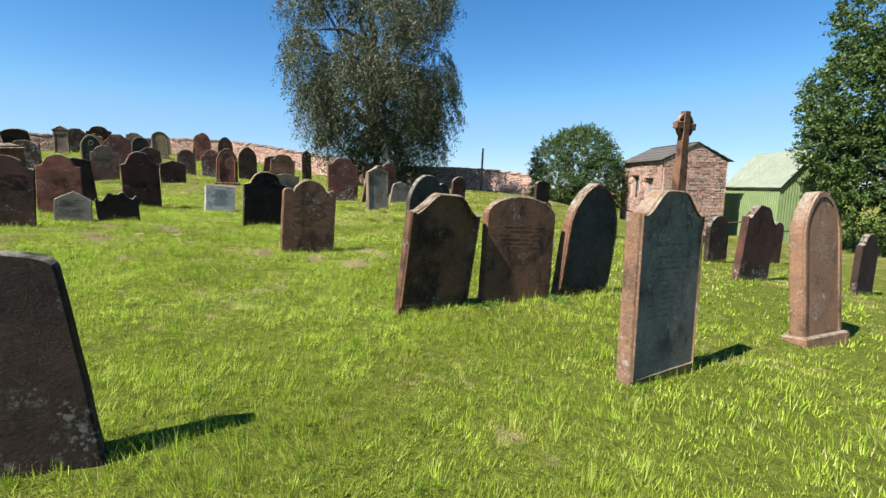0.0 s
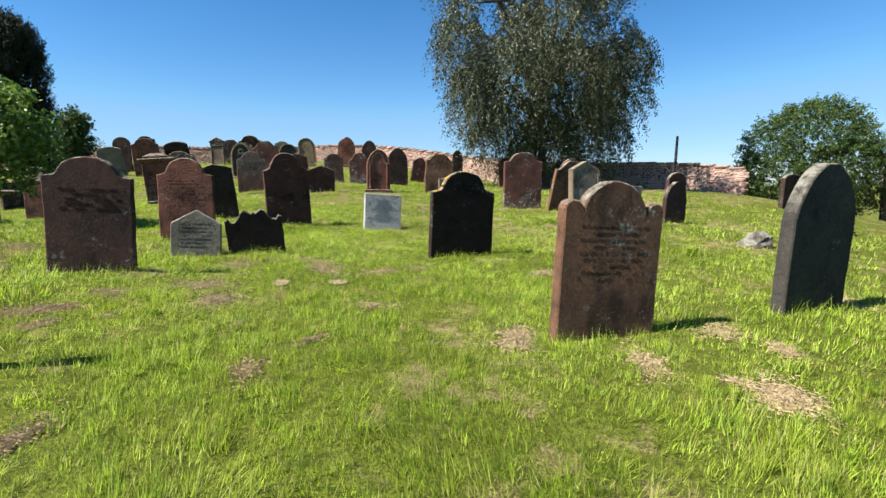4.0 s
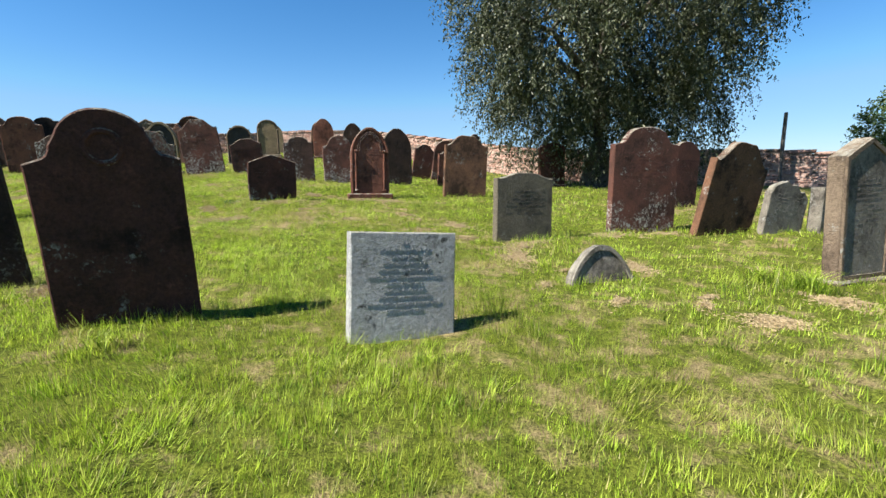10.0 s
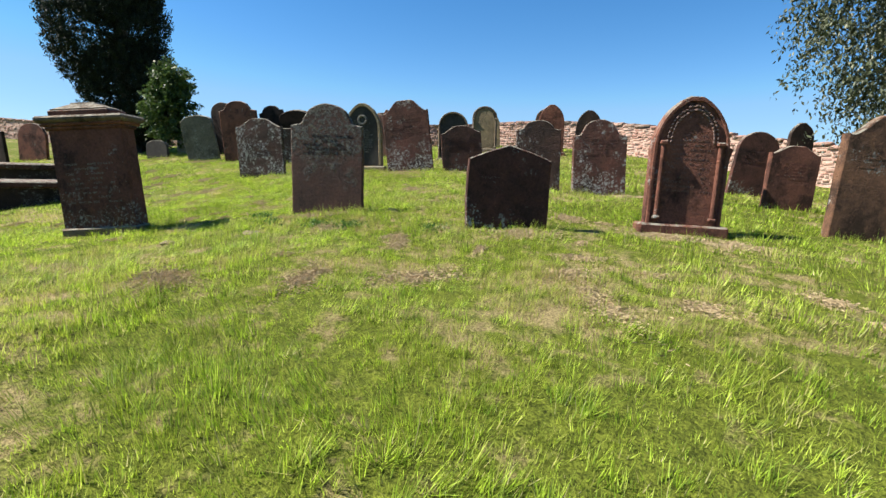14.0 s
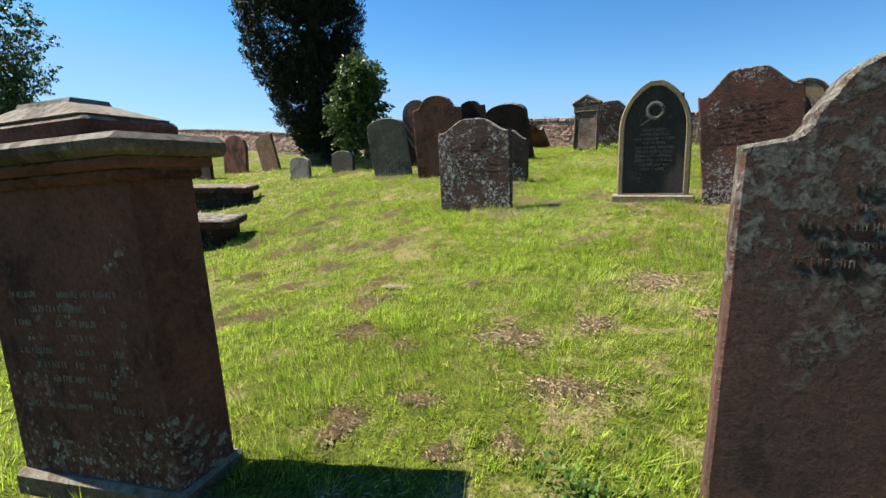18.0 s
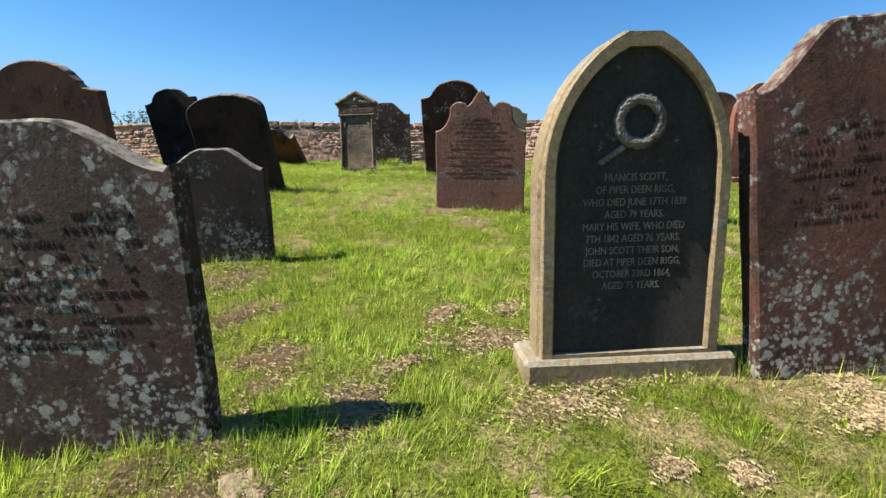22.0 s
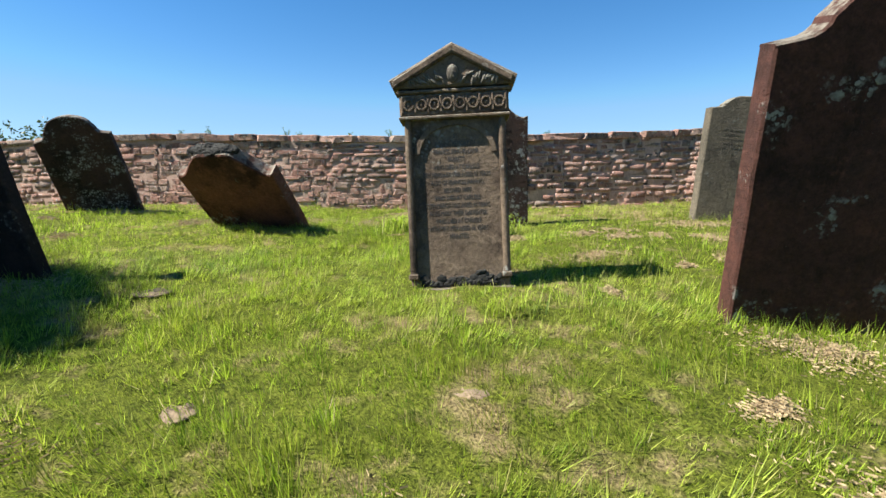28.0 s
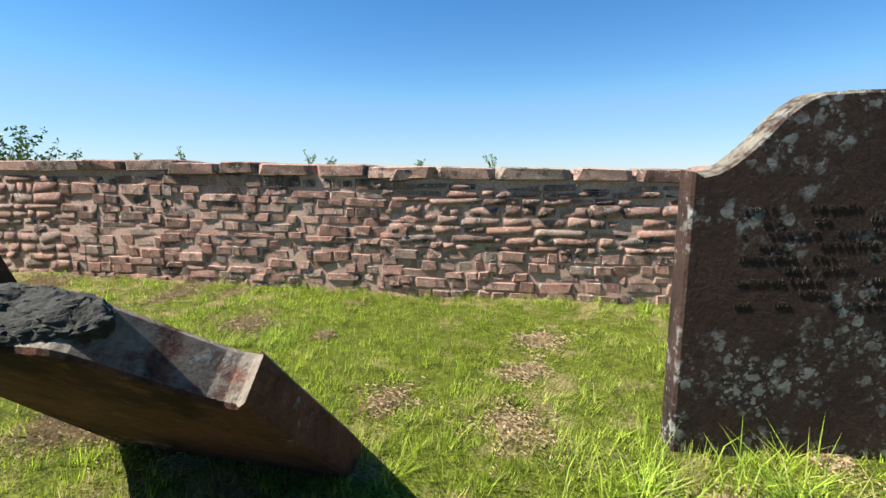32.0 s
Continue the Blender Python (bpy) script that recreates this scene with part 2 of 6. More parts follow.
DARK = stone_mat("blackened_stone", (0.056, 0.032, 0.024), (0.026, 0.017, 0.013), 0.40, 0.28, (0.22, 0.20, 0.17), yellow=0.2, low=0.6)
DUSK = stone_mat("dark_olive_stone", (0.165, 0.14, 0.10), (0.095, 0.082, 0.062), 0.4, 0.4, (0.30, 0.29, 0.24))
GOLDTOP = stone_mat("blackened_stone_gold_lichen", (0.036, 0.021, 0.016), (0.018, 0.012, 0.010), 0.4, 0.42, (0.26, 0.24, 0.2), yellow=0.72)
GREY = stone_mat("grey_stone", (0.25, 0.225, 0.185), (0.13, 0.115, 0.095), 0.55, 0.5)
PEDRED = stone_mat("red_sandstone_pale_foot", (0.20, 0.080, 0.056), (0.10, 0.045, 0.033), 0.5, 0.5, (0.44, 0.40, 0.35), low=0.9)
GREYFOOT = stone_mat("grey_green_stone", (0.20, 0.175, 0.13), (0.12, 0.105, 0.08), 0.4, 0.45, (0.46, 0.45, 0.40), low=1.0)
PALE = stone_mat("pale_stone", (0.29, 0.215, 0.125), (0.19, 0.145, 0.09), 0.22, 0.35)
TAN = stone_mat("tan_sandstone", (0.33, 0.245, 0.14), (0.25, 0.19, 0.11), 0.18, 0.34, yellow=0.1)
WHITE = stone_mat("white_granite", (0.42, 0.42, 0.41), (0.32, 0.32, 0.315), 0.0, 0.42, (0.05, 0.05, 0.045), 0.0)
ORANGE = stone_mat("orange_sandstone", (0.27, 0.15, 0.09), (0.17, 0.105, 0.07), 0.45, 0.4)
SLATE = stone_mat("dark_slate", (0.075, 0.066, 0.056), (0.045, 0.04, 0.035), 0.3, 0.15)


def plain_mat(name, a, b_, scale=6, rough=0.8, metal=0.0, relief=0.3, fine_scale=60):
    m, nt, b = material(name)
    tc, oi, v = shifted(nt)
    n1, n2 = noise_tex(nt, v, scale, 5), noise_tex(nt, v, fine_scale, 3)
    col = mix(nt, ramp(nt, n1, [(0.35, 0.0), (0.65, 1.0)]), a, b_)
    col = mix(nt, ramp(nt, n2, [(0.3, 0.6), (0.6, 1.0)]), (0, 0, 0), col)
    nt.links.new(col, b.inputs["Base Color"])
    b.inputs["Roughness"].default_value, b.inputs["Metallic"].default_value = rough, metal
    bump(nt, b, n2, relief, 0.005)
    return m


INK = plain_mat("worn_lettering", (0.05, 0.045, 0.04), (0.09, 0.08, 0.07))
PALEINK = plain_mat("pale_lettering", (0.26, 0.235, 0.19), (0.15, 0.135, 0.11))
LEADINK = plain_mat("lead_lettering", (0.22, 0.22, 0.22), (0.29, 0.29, 0.29), rough=0.5)
MOSS = plain_mat("dark_moss", (0.03, 0.03, 0.026), (0.014, 0.014, 0.012), 20, 0.95, 0, 1.0, 70)
DUSKINK = plain_mat("worn_relief_lettering", (0.17, 0.10, 0.078), (0.11, 0.072, 0.058))
BARK = plain_mat("bark", (0.11, 0.09, 0.07), (0.05, 0.042, 0.035), 9, 0.95, 0, 0.8, 40)
MORTAR = plain_mat("lime_mortar", (0.60, 0.41, 0.33), (0.46, 0.31, 0.245), 5, 0.95, 0, 0.6, 50)
ROOF = plain_mat("roof_slate", (0.10, 0.085, 0.075), (0.065, 0.058, 0.052), 3, 0.7)
GREENTIN = plain_mat("green_corrugated_iron", (0.20, 0.26, 0.115), (0.16, 0.22, 0.095), 2, 0.5)
PALETIN = plain_mat("weathered_pale_iron", (0.20, 0.23, 0.17), (0.15, 0.175, 0.125), 2, 0.5)
DOORPAINT = plain_mat("grey_door_paint", (0.20, 0.23, 0.24), (0.13, 0.15, 0.16), 4, 0.6)
VOID = plain_mat("dark_interior", (0.015, 0.014, 0.013), (0.01, 0.01, 0.01))
POLE = plain_mat("weathered_pole", (0.12, 0.11, 0.10), (0.06, 0.055, 0.05), 5, 0.8)
IRON = plain_mat("rusty_iron", (0.09, 0.055, 0.04), (0.04, 0.03, 0.027), 8, 0.7, 0.4)


def wallstone_mat():
    m, nt, b = material("wall_rubble")
    tc, oi, v0 = shifted(nt)
    geo = nt.nodes.new("ShaderNodeNewGeometry")
    v = geo.outputs["Position"]
    tot = node(nt, "Math", operation="ADD")
    nt.links.new(oi.outputs["Random"], tot.inputs[0])
    nt.links.new(geo.outputs["Random Per Island"], tot.inputs[1])
    fr = node(nt, "Math", operation="FRACT")
    nt.links.new(tot.outputs[0], fr.inputs[0])
    base = ramp(nt, fr.outputs[0], [(0.0, (0.50, 0.285, 0.22)), (0.25, (0.33, 0.185, 0.145)), (0.45, (0.54, 0.345, 0.27)), (0.7, (0.40, 0.235, 0.185)), (0.85, (0.42, 0.32, 0.26)), (1.0, (0.22, 0.14, 0.11))])
    n1, n2, n3 = noise_tex(nt, v, 11, 5, 0.7), noise_tex(nt, v, 70, 4, 0.7), noise_tex(nt, v, 2.4, 3, 0.6)
    ad0 = node(nt, "Math", operation="MULTIPLY_ADD")
    nt.links.new(n3, ad0.inputs[0])
    ad0.inputs[1].default_value = 0.5
    nt.links.new(n1, ad0.inputs[2])
    col = mix(nt, ramp(nt, ad0.outputs[0], [(0.76, 0.0), (0.88, 0.9)]), base, (0.055, 0.045, 0.04))
    col = mix(nt, ramp(nt, n2, [(0.3, 0.5), (0.62, 1.0)]), (0, 0, 0), col)
    white = ramp(nt, noise_tex(nt, v, 22, 6, 0.76), [(0.565, 0.0), (0.625, 0.85)])
    col = mix(nt, white, col, (0.55, 0.52, 0.47))
    nt.links.new(col, b.inputs["Base Color"])
    b.inputs["Roughness"].default_value = 0.95
    b.inputs["Specular IOR Level"].default_value = 0.15
    ad = node(nt, "Math", operation="ADD")
    nt.links.new(n1, ad.inputs[0])
    nt.links.new(n2, ad.inputs[1])
    bump(nt, b, ad.outputs[0], 0.9, 0.02)
    return m


RUBBLE = wallstone_mat()


def turf_patch(nt, vec):
    """How dry the turf is here: 0 lush, 1 straw."""
    a = noise_tex(nt, vec, 0.45, 4, 0.6)
    c = noise_tex(nt, vec, 3.6, 4, 0.7)
    ad = node(nt, "Math", operation="MULTIPLY_ADD")
    nt.links.new(c, ad.inputs[0])
    ad.inputs[1].default_value = 1.1
    nt.links.new(a, ad.inputs[2])
    sep = nt.nodes.new("ShaderNodeSeparateXYZ")
    nt.links.new(vec, sep.inputs[0])
    lush = ramp(nt, node_map(nt, sep.outputs["Y"], 3.0, 15.0), [(0.0, 0.0), (1.0, 0.13)])
    tot = node(nt, "Math", operation="ADD")
    nt.links.new(ad.outputs[0], tot.inputs[0])
    nt.links.new(lush, tot.inputs[1])
    half = node(nt, "Math", operation="MULTIPLY")
    nt.links.new(tot.outputs[0], half.inputs[0])
    half.inputs[1].default_value = 0.5
    return ramp(nt, half.outputs[0], [(0.60, 0.0), (0.70, 1.0)])


def turf_mat():
    m, nt, b = material("turf")
    tc = nt.nodes.new("ShaderNodeTexCoord")
    v = tc.outputs["Object"]
    dry = turf_patch(nt, v)
    n1, n2 = noise_tex(nt, v, 14, 5, 0.7), noise_tex(nt, v, 70, 4, 0.7)
    green = mix(nt, ramp(nt, n1, [(0.35, 0.0), (0.65, 1.0)]), (0.082, 0.105, 0.013), (0.20, 0.235, 0.030))
    straw = mix(nt, n1, (0.26, 0.20, 0.085), (0.42, 0.34, 0.17))
    col = mix(nt, dry, green, straw)
    col = mix(nt, ramp(nt, n2, [(0.34, 0.25), (0.58, 1.0)]), (0.0, 0.0, 0.0), col)
    nt.links.new(col, b.inputs["Base Color"])
    b.inputs["Roughness"].default_value = 0.95
    b.inputs["Specular IOR Level"].default_value = 0.1
    ad = node(nt, "Math", operation="ADD")
    nt.links.new(n1, ad.inputs[0])
    nt.links.new(n2, ad.inputs[1])
    bump(nt, b, ad.outputs[0], 0.8, 0.05)
    return m


def leaf_mat(name, stops, translucent=0.35, turf=False, straw=False, gloss=0.45):
    m, nt, b = material(name)
    geo = nt.nodes.new("ShaderNodeNewGeometry")
    tc = nt.nodes.new("ShaderNodeTexCoord")
    col = ramp(nt, geo.outputs["Random Per Island"], stops)
    if turf:
        v = tc.outputs["Object"]
        dry = turf_patch(nt, v)
        hay = ramp(nt, geo.outputs["Random Per Island"], [(0.0, (0.30, 0.23, 0.09)), (0.4, (0.52, 0.42, 0.20)), (0.65, (0.36, 0.37, 0.075)), (1.0, (0.30, 0.38, 0.045))])
        sc = node(nt, "Math", operation="MULTIPLY")
        nt.links.new(dry, sc.inputs[0])
        sc.inputs[1].default_value = 0.8
        olive = mix(nt, 0.45, col, (0.31, 0.32, 0.045))
        deepg = mix(nt, 0.5, col, (0.075, 0.19, 0.012))
        col = mix(nt, ramp(nt, noise_tex(nt, v, 1.7, 5, 0.65), [(0.46, 0.0), (0.60, 1.0)]), col, olive)
        col = mix(nt, ramp(nt, noise_tex(nt, v, 5.5, 4, 0.65), [(0.50, 0.0), (0.62, 1.0)]), col, deepg)
        col = mix(nt, sc.outputs[0], col, hay)
        col = mix(nt, ramp(nt, noise_tex(nt, v, 17, 3, 0.6), [(0.38, 0.45), (0.56, 1.0)]), (0.035, 0.06, 0.006), col)
    nt.links.new(col, b.inputs["Base Color"])
    b.inputs["Roughness"].default_value = gloss
    b.inputs["Specular IOR Level"].default_value = 0.3
    tr = nt.nodes.new("ShaderNodeBsdfTranslucent")
    nt.links.new(col, tr.inputs["Color"])
    ms = nt.nodes.new("ShaderNodeMixShader")
    ms.inputs[0].default_value = translucent
    nt.links.new(b.outputs[0], ms.inputs[1])
    nt.links.new(tr.outputs[0], ms.inputs[2])
    nt.links.new(ms.outputs[0], nt.nodes["Material Output"].inputs["Surface"])
    return m


TURF = turf_mat()
BLADE = leaf_mat("grass_blade", [(0.0, (0.07, 0.11, 0.008)), (0.2, (0.24, 0.35, 0.02)), (0.55, (0.45, 0.62, 0.050)), (0.86, (0.58, 0.73, 0.10)), (0.93, (0.54, 0.48, 0.18)), (1.0, (0.62, 0.54, 0.30))], 0.48, True, gloss=0.6)
HAY = leaf_mat("cut_hay", [(0.0, (0.32, 0.25, 0.13)), (0.5, (0.48, 0.38, 0.22)), (1.0, (0.26, 0.185, 0.11))], 0.15, gloss=0.7)
WEED = leaf_mat("broad_weed_leaf", [(0.0, (0.05, 0.115, 0.02)), (0.6, (0.09, 0.17, 0.03)), (1.0, (0.14, 0.20, 0.04))], 0.3)
SILVER = leaf_mat("silver_green_leaf", [(0.0, (0.020, 0.027, 0.012)), (0.5, (0.052, 0.063, 0.030)), (0.85, (0.10, 0.112, 0.060)), (1.0, (0.22, 0.23, 0.16))], 0.2)
YEW = leaf_mat("yew_needle", [(0.0, (0.006, 0.010, 0.004)), (0.7, (0.011, 0.018, 0.006)), (1.0, (0.022, 0.033, 0.010))], 0.05, gloss=0.7)
ELDER = leaf_mat("bright_green_leaf", [(0.0, (0.06, 0.12, 0.02)), (0.6, (0.12, 0.20, 0.035)), (1.0, (0.20, 0.27, 0.06))], 0.35)
HOLLY = leaf_mat("dark_green_leaf", [(0.0, (0.025, 0.05, 0.012)), (0.6, (0.05, 0.09, 0.02)), (1.0, (0.10, 0.14, 0.03))], 0.25)
SOIL = plain_mat("dry_soil", (0.27, 0.20, 0.125), (0.17, 0.125, 0.08), 30, 0.98, 0, 1.0, 60)


# ---- builders ----
def mesh_from(name, bm, mat):
    me = bpy.data.meshes.new(name)
    bm.normal_update()
    bm.to_mesh(me)
    bm.free()
    me.materials.append(mat)
    return me


def part(name, bm, mat, parent, label="", m=None):
    """One mesh object under a thing or a part."""
    ob = new(name, mesh_from(name, bm, mat))
    ob.parent = parent
    if m is not None:
        ob.matrix_basis = m
    if label:
        ob["label"] = label
    return ob


def thing(name, m, label, category, group="", kind=""):
    e = new(name)
    e.matrix_basis = m
    return tagged(e, label, category, group, kind)


def box(bm, cx, cy, cz, sx, sy, sz, m=None, bev=0.0):
    r = bmesh.ops.create_cube(bm, size=1)
    vs = r["verts"]
    for v in vs:
        v.co = Vector((v.co.x * sx + cx, v.co.y * sy + cy, v.co.z * sz + cz))
    if bev:
        es = list({e for v in vs for e in v.link_edges})
        r2 = bmesh.ops.bevel(bm, geom=es, offset=bev, segments=1, affect="EDGES")
        vs = list({v for f in r2["faces"] for v in f.verts} | {v for v in vs if v.is_valid})
    if m is not None:
        for v in vs:
            v.co = m @ v.co
    return vs


def extrude_outline(bm, pts, y0, y1, bev=0.012):
    """A slab whose x-z outline is pts, from y0 (front) to y1 (back), with chamfered edges."""
    n = len(pts)
    cx, cz = sum(p[0] for p in pts) / n, sum(p[1] for p in pts) / n

    def inset(k):
        out = []
        for i, (x, z) in enumerate(pts):
            ax, az_ = pts[i - 1]
            bx, bz = pts[(i + 1) % n]
            tx, tz = bx - ax, bz - az_
            l = math.hypot(tx, tz) or 1
            out.append((x - tz / l * k * -1 * SGN, z + tx / l * k * -1 * SGN))
        return out
    area = sum(pts[i - 1][0] * pts[i][1] - pts[i][0] * pts[i - 1][1] for i in range(n))
    SGN = -1 if area > 0 else 1
    rings = []
    for y, k in ((y0, bev), (y0 + bev, 0), (y1 - bev, 0), (y1, bev)):
        rings.append([bm.verts.new((x, y, z)) for x, z in (inset(k) if k else pts)])
    for a, c in zip(rings, rings[1:]):
        for i in range(n):
            bm.faces.new((a[i - 1], a[i], c[i], c[i - 1]))
    bm.faces.new(rings[0])
    bm.faces.new(list(reversed(rings[-1])))
    bmesh.ops.recalc_face_normals(bm, faces=bm.faces[:])


def arc(cx, cz, rx, rz, a0, a1, n):
    return [(cx + rx * math.cos(radians(a0 + (a1 - a0) * i / n)), cz + rz * math.sin(radians(a0 + (a1 - a0) * i / n))) for i in range(n + 1)]


def profile(style, w, h, low=-0.25, sh=None):
    """Outline of a headstone, from the right foot over the top to the left foot."""
    a = w / 2
    if style == "square":
        top = [(a, h), (0, h), (-a, h)]
    elif style == "camber":
        top = arc(0, h - 0.22 * w, a, 0.22 * w, 0, 180, 16)
    elif style == "round":
        top = arc(0, h - a * 0.92, a, a * 0.92, 0, 180, 20)
    elif style == "gable":
        top = [(a, h - 0.17 * w), (0.55 * a, h - 0.09 * w), (0, h), (-0.55 * a, h - 0.09 * w), (-a, h - 0.17 * w)]
    elif style == "gothic":
        s = h - 0.72 * w
        r = arc(-a * 0.45, s, a * 1.45, 0.80 * w, 0, 71.9, 10)
        top = [(x, min(z, h)) for x, z in r[:-1]] + [(0, h)] + [(-x, min(z, h)) for x, z in reversed(r[:-1])]
    elif style == "shoulder":
        s, e = h - 0.30 * w, 0.20 * w
        top = [(a, s - 0.02), (a, s)] + [(a - e * 0.45, s + 0.02 * w)] + arc(a - e * 0.45, s + 0.10 * w, 0.08 * w, 0.08 * w, -90, -180, 4) + arc(0, h - 0.19 * w, a - e, 0.19 * w, 14, 166, 14) + list(reversed([(-x, z) for x, z in arc(a - e * 0.45, s + 0.10 * w, 0.08 * w, 0.08 * w, -90, -180, 4)])) + [(-a + e * 0.45, s + 0.02 * w), (-a, s), (-a, s - 0.02)]
    elif style == "ears":
        s = h - 0.26 * w
        top = arc(a - 0.09 * w, s - 0.02 * w, 0.09 * w, 0.09 * w, 0, 165, 7) + arc(0, h - 0.36 * w, 0.33 * w, 0.36 * w, 8, 172, 16) + [(-x, z) for x, z in reversed(arc(a - 0.09 * w, s - 0.02 * w, 0.09 * w, 0.09 * w, 0, 165, 7))]
    elif style in ("ogee", "swan"):
        d, s0, s1 = (0.17, 0.04, 0.80) if style == "ogee" else (0.25, 0.07, 0.74)
        half = []
        for k in range(15):
            s = k / 14
            u = min(max((s - s0) / (s1 - s0), 0), 1)
            half.append((a * (1 - s), h - d * w + d * w * u * u * (3 - 2 * u) - 0.02 * w * max(0, 1 - s / s0 if s0 else 0) * 0))
        half[0] = (a, h - d * w + 0.012 * w)
        top = half + [(-x, z) for x, z in reversed(half[:-1])]
    elif style == "scroll":
        half = [(a, h - 0.42 * w)] + arc(a, h - 0.20 * w, 0.16 * w, 0.20 * w, -90, -170, 5) + arc(0.24 * w, h - 0.20 * w, 0.105 * w, 0.085 * w, 10, 150, 7) + [(0.10 * w, h - 0.12 * w), (0.03 * w, h - 0.02 * w), (0, h)]
        top = half + [(-x, z) for x, z in reversed(half[:-1])]
    elif style == "wavy":
        half = [(a, h - 0.12 * w), (a - 0.06 * w, h - 0.10 * w), (a - 0.10 * w, h - 0.15 * w)]
        half += [(0.32 * w, h - 0.14 * w), (0.26 * w, h - 0.09 * w), (0.20 * w, h - 0.02 * w), (0.14 * w, h), (0.08 * w, h - 0.03 * w), (0.04 * w, h - 0.05 * w), (0, h - 0.03 * w)]
        top = half + [(-x, z) for x, z in reversed(half[:-1])]
    elif style == "broken":
        top = [(a, h - 0.25 * w), (a * 0.75, h - 0.12 * w), (a * 0.55, h - 0.16 * w), (a * 0.3, h - 0.03 * w), (0, h - 0.06 * w), (-a * 0.25, h), (-a * 0.6, h - 0.08 * w), (-a * 0.85, h - 0.15 * w), (-a, h - 0.30 * w)]
    if sh is not None:
        k = (h - sh) / max(h - top[0][1], 0.01)
        top = [(x, h - (h - z) * k) for x, z in top]
    # sides in a few short steps, so that they can be worn
    z1, z0 = top[0][1], low
    right = [(a, z0 + (z1 - z0) * i / 6) for i in range(1, 6)]
    z2 = top[-1][1]
    left = [(-a, z2 + (z0 - z2) * i / 6) for i in range(1, 6)]
    return [(a, low)] + right + top + left + [(-a, low)]


def worn(pts, amount, seed):
    out = []
    for x, z in pts:
        n = noise.noise_vector(Vector((x * 7 + seed * 3.1, z * 7, seed * 1.7)))
        out.append((x + n.x * amount, z + n.y * amount))
    return out


def lettering(rows, width, z0, step, seed, height=0.02, y=-0.003, depth=0.0014, fill=0.85):
    """Rows of worn, unreadable letters as small raised bars, with gaps where the face has flaked."""
    rnd = random.Random(seed)
    bm = bmesh.new()
    for r in range(rows):
        w = width * (fill if r % 2 == 0 else rnd.uniform(0.45, 0.8))
        x = -w / 2
        while x < w / 2:
            lw = rnd.uniform(0.008, 0.016)
            if rnd.random() < 0.12:
                x += rnd.uniform(0.05, 0.16)
            z = z0 - r * step
            box(bm, x + lw * 0.2, y, z, lw * 0.22, depth, height * rnd.uniform(0.8, 1.0))
            if rnd.random() < 0.6:
                box(bm, x + lw * 0.8, y, z, lw * 0.2, depth, height * rnd.uniform(0.5, 1.0))
            box(bm, x + lw / 2, y, z + height * rnd.choice((-0.42, 0.0, 0.42)), lw * 0.7, depth, height * 0.14)
            x += lw + rnd.choice((0.005, 0.005, 0.006, 0.018))
    return bm


def words(text, size, mat, parent, m, name="inscription", wide=None):
    """Readable letters, as a mesh under parent."""
    cu = bpy.data.curves.new(name, "FONT")
    cu.body, cu.size, cu.align_x, cu.extrude, cu.space_line = text, size, "CENTER", 0.0015, 1.12
    cu.resolution_u = 2
    tmp = bpy.data.objects.new(name, cu)
    scene.collection.objects.link(tmp)
    me = bpy.data.meshes.new_from_object(tmp.evaluated_get(bpy.context.evaluated_depsgraph_get()))
    bpy.data.objects.remove(tmp)
    if wide:
        span = max(v.co.x for v in me.vertices) - min(v.co.x for v in me.vertices)
        for v in me.vertices:
            v.co.x *= wide / span
    me.materials.clear()
    me.materials.append(mat)
    ob = new(name, me)
    ob.parent = parent
    ob.matrix_basis = m
    return ob


COUNT = [0]
FEET = []


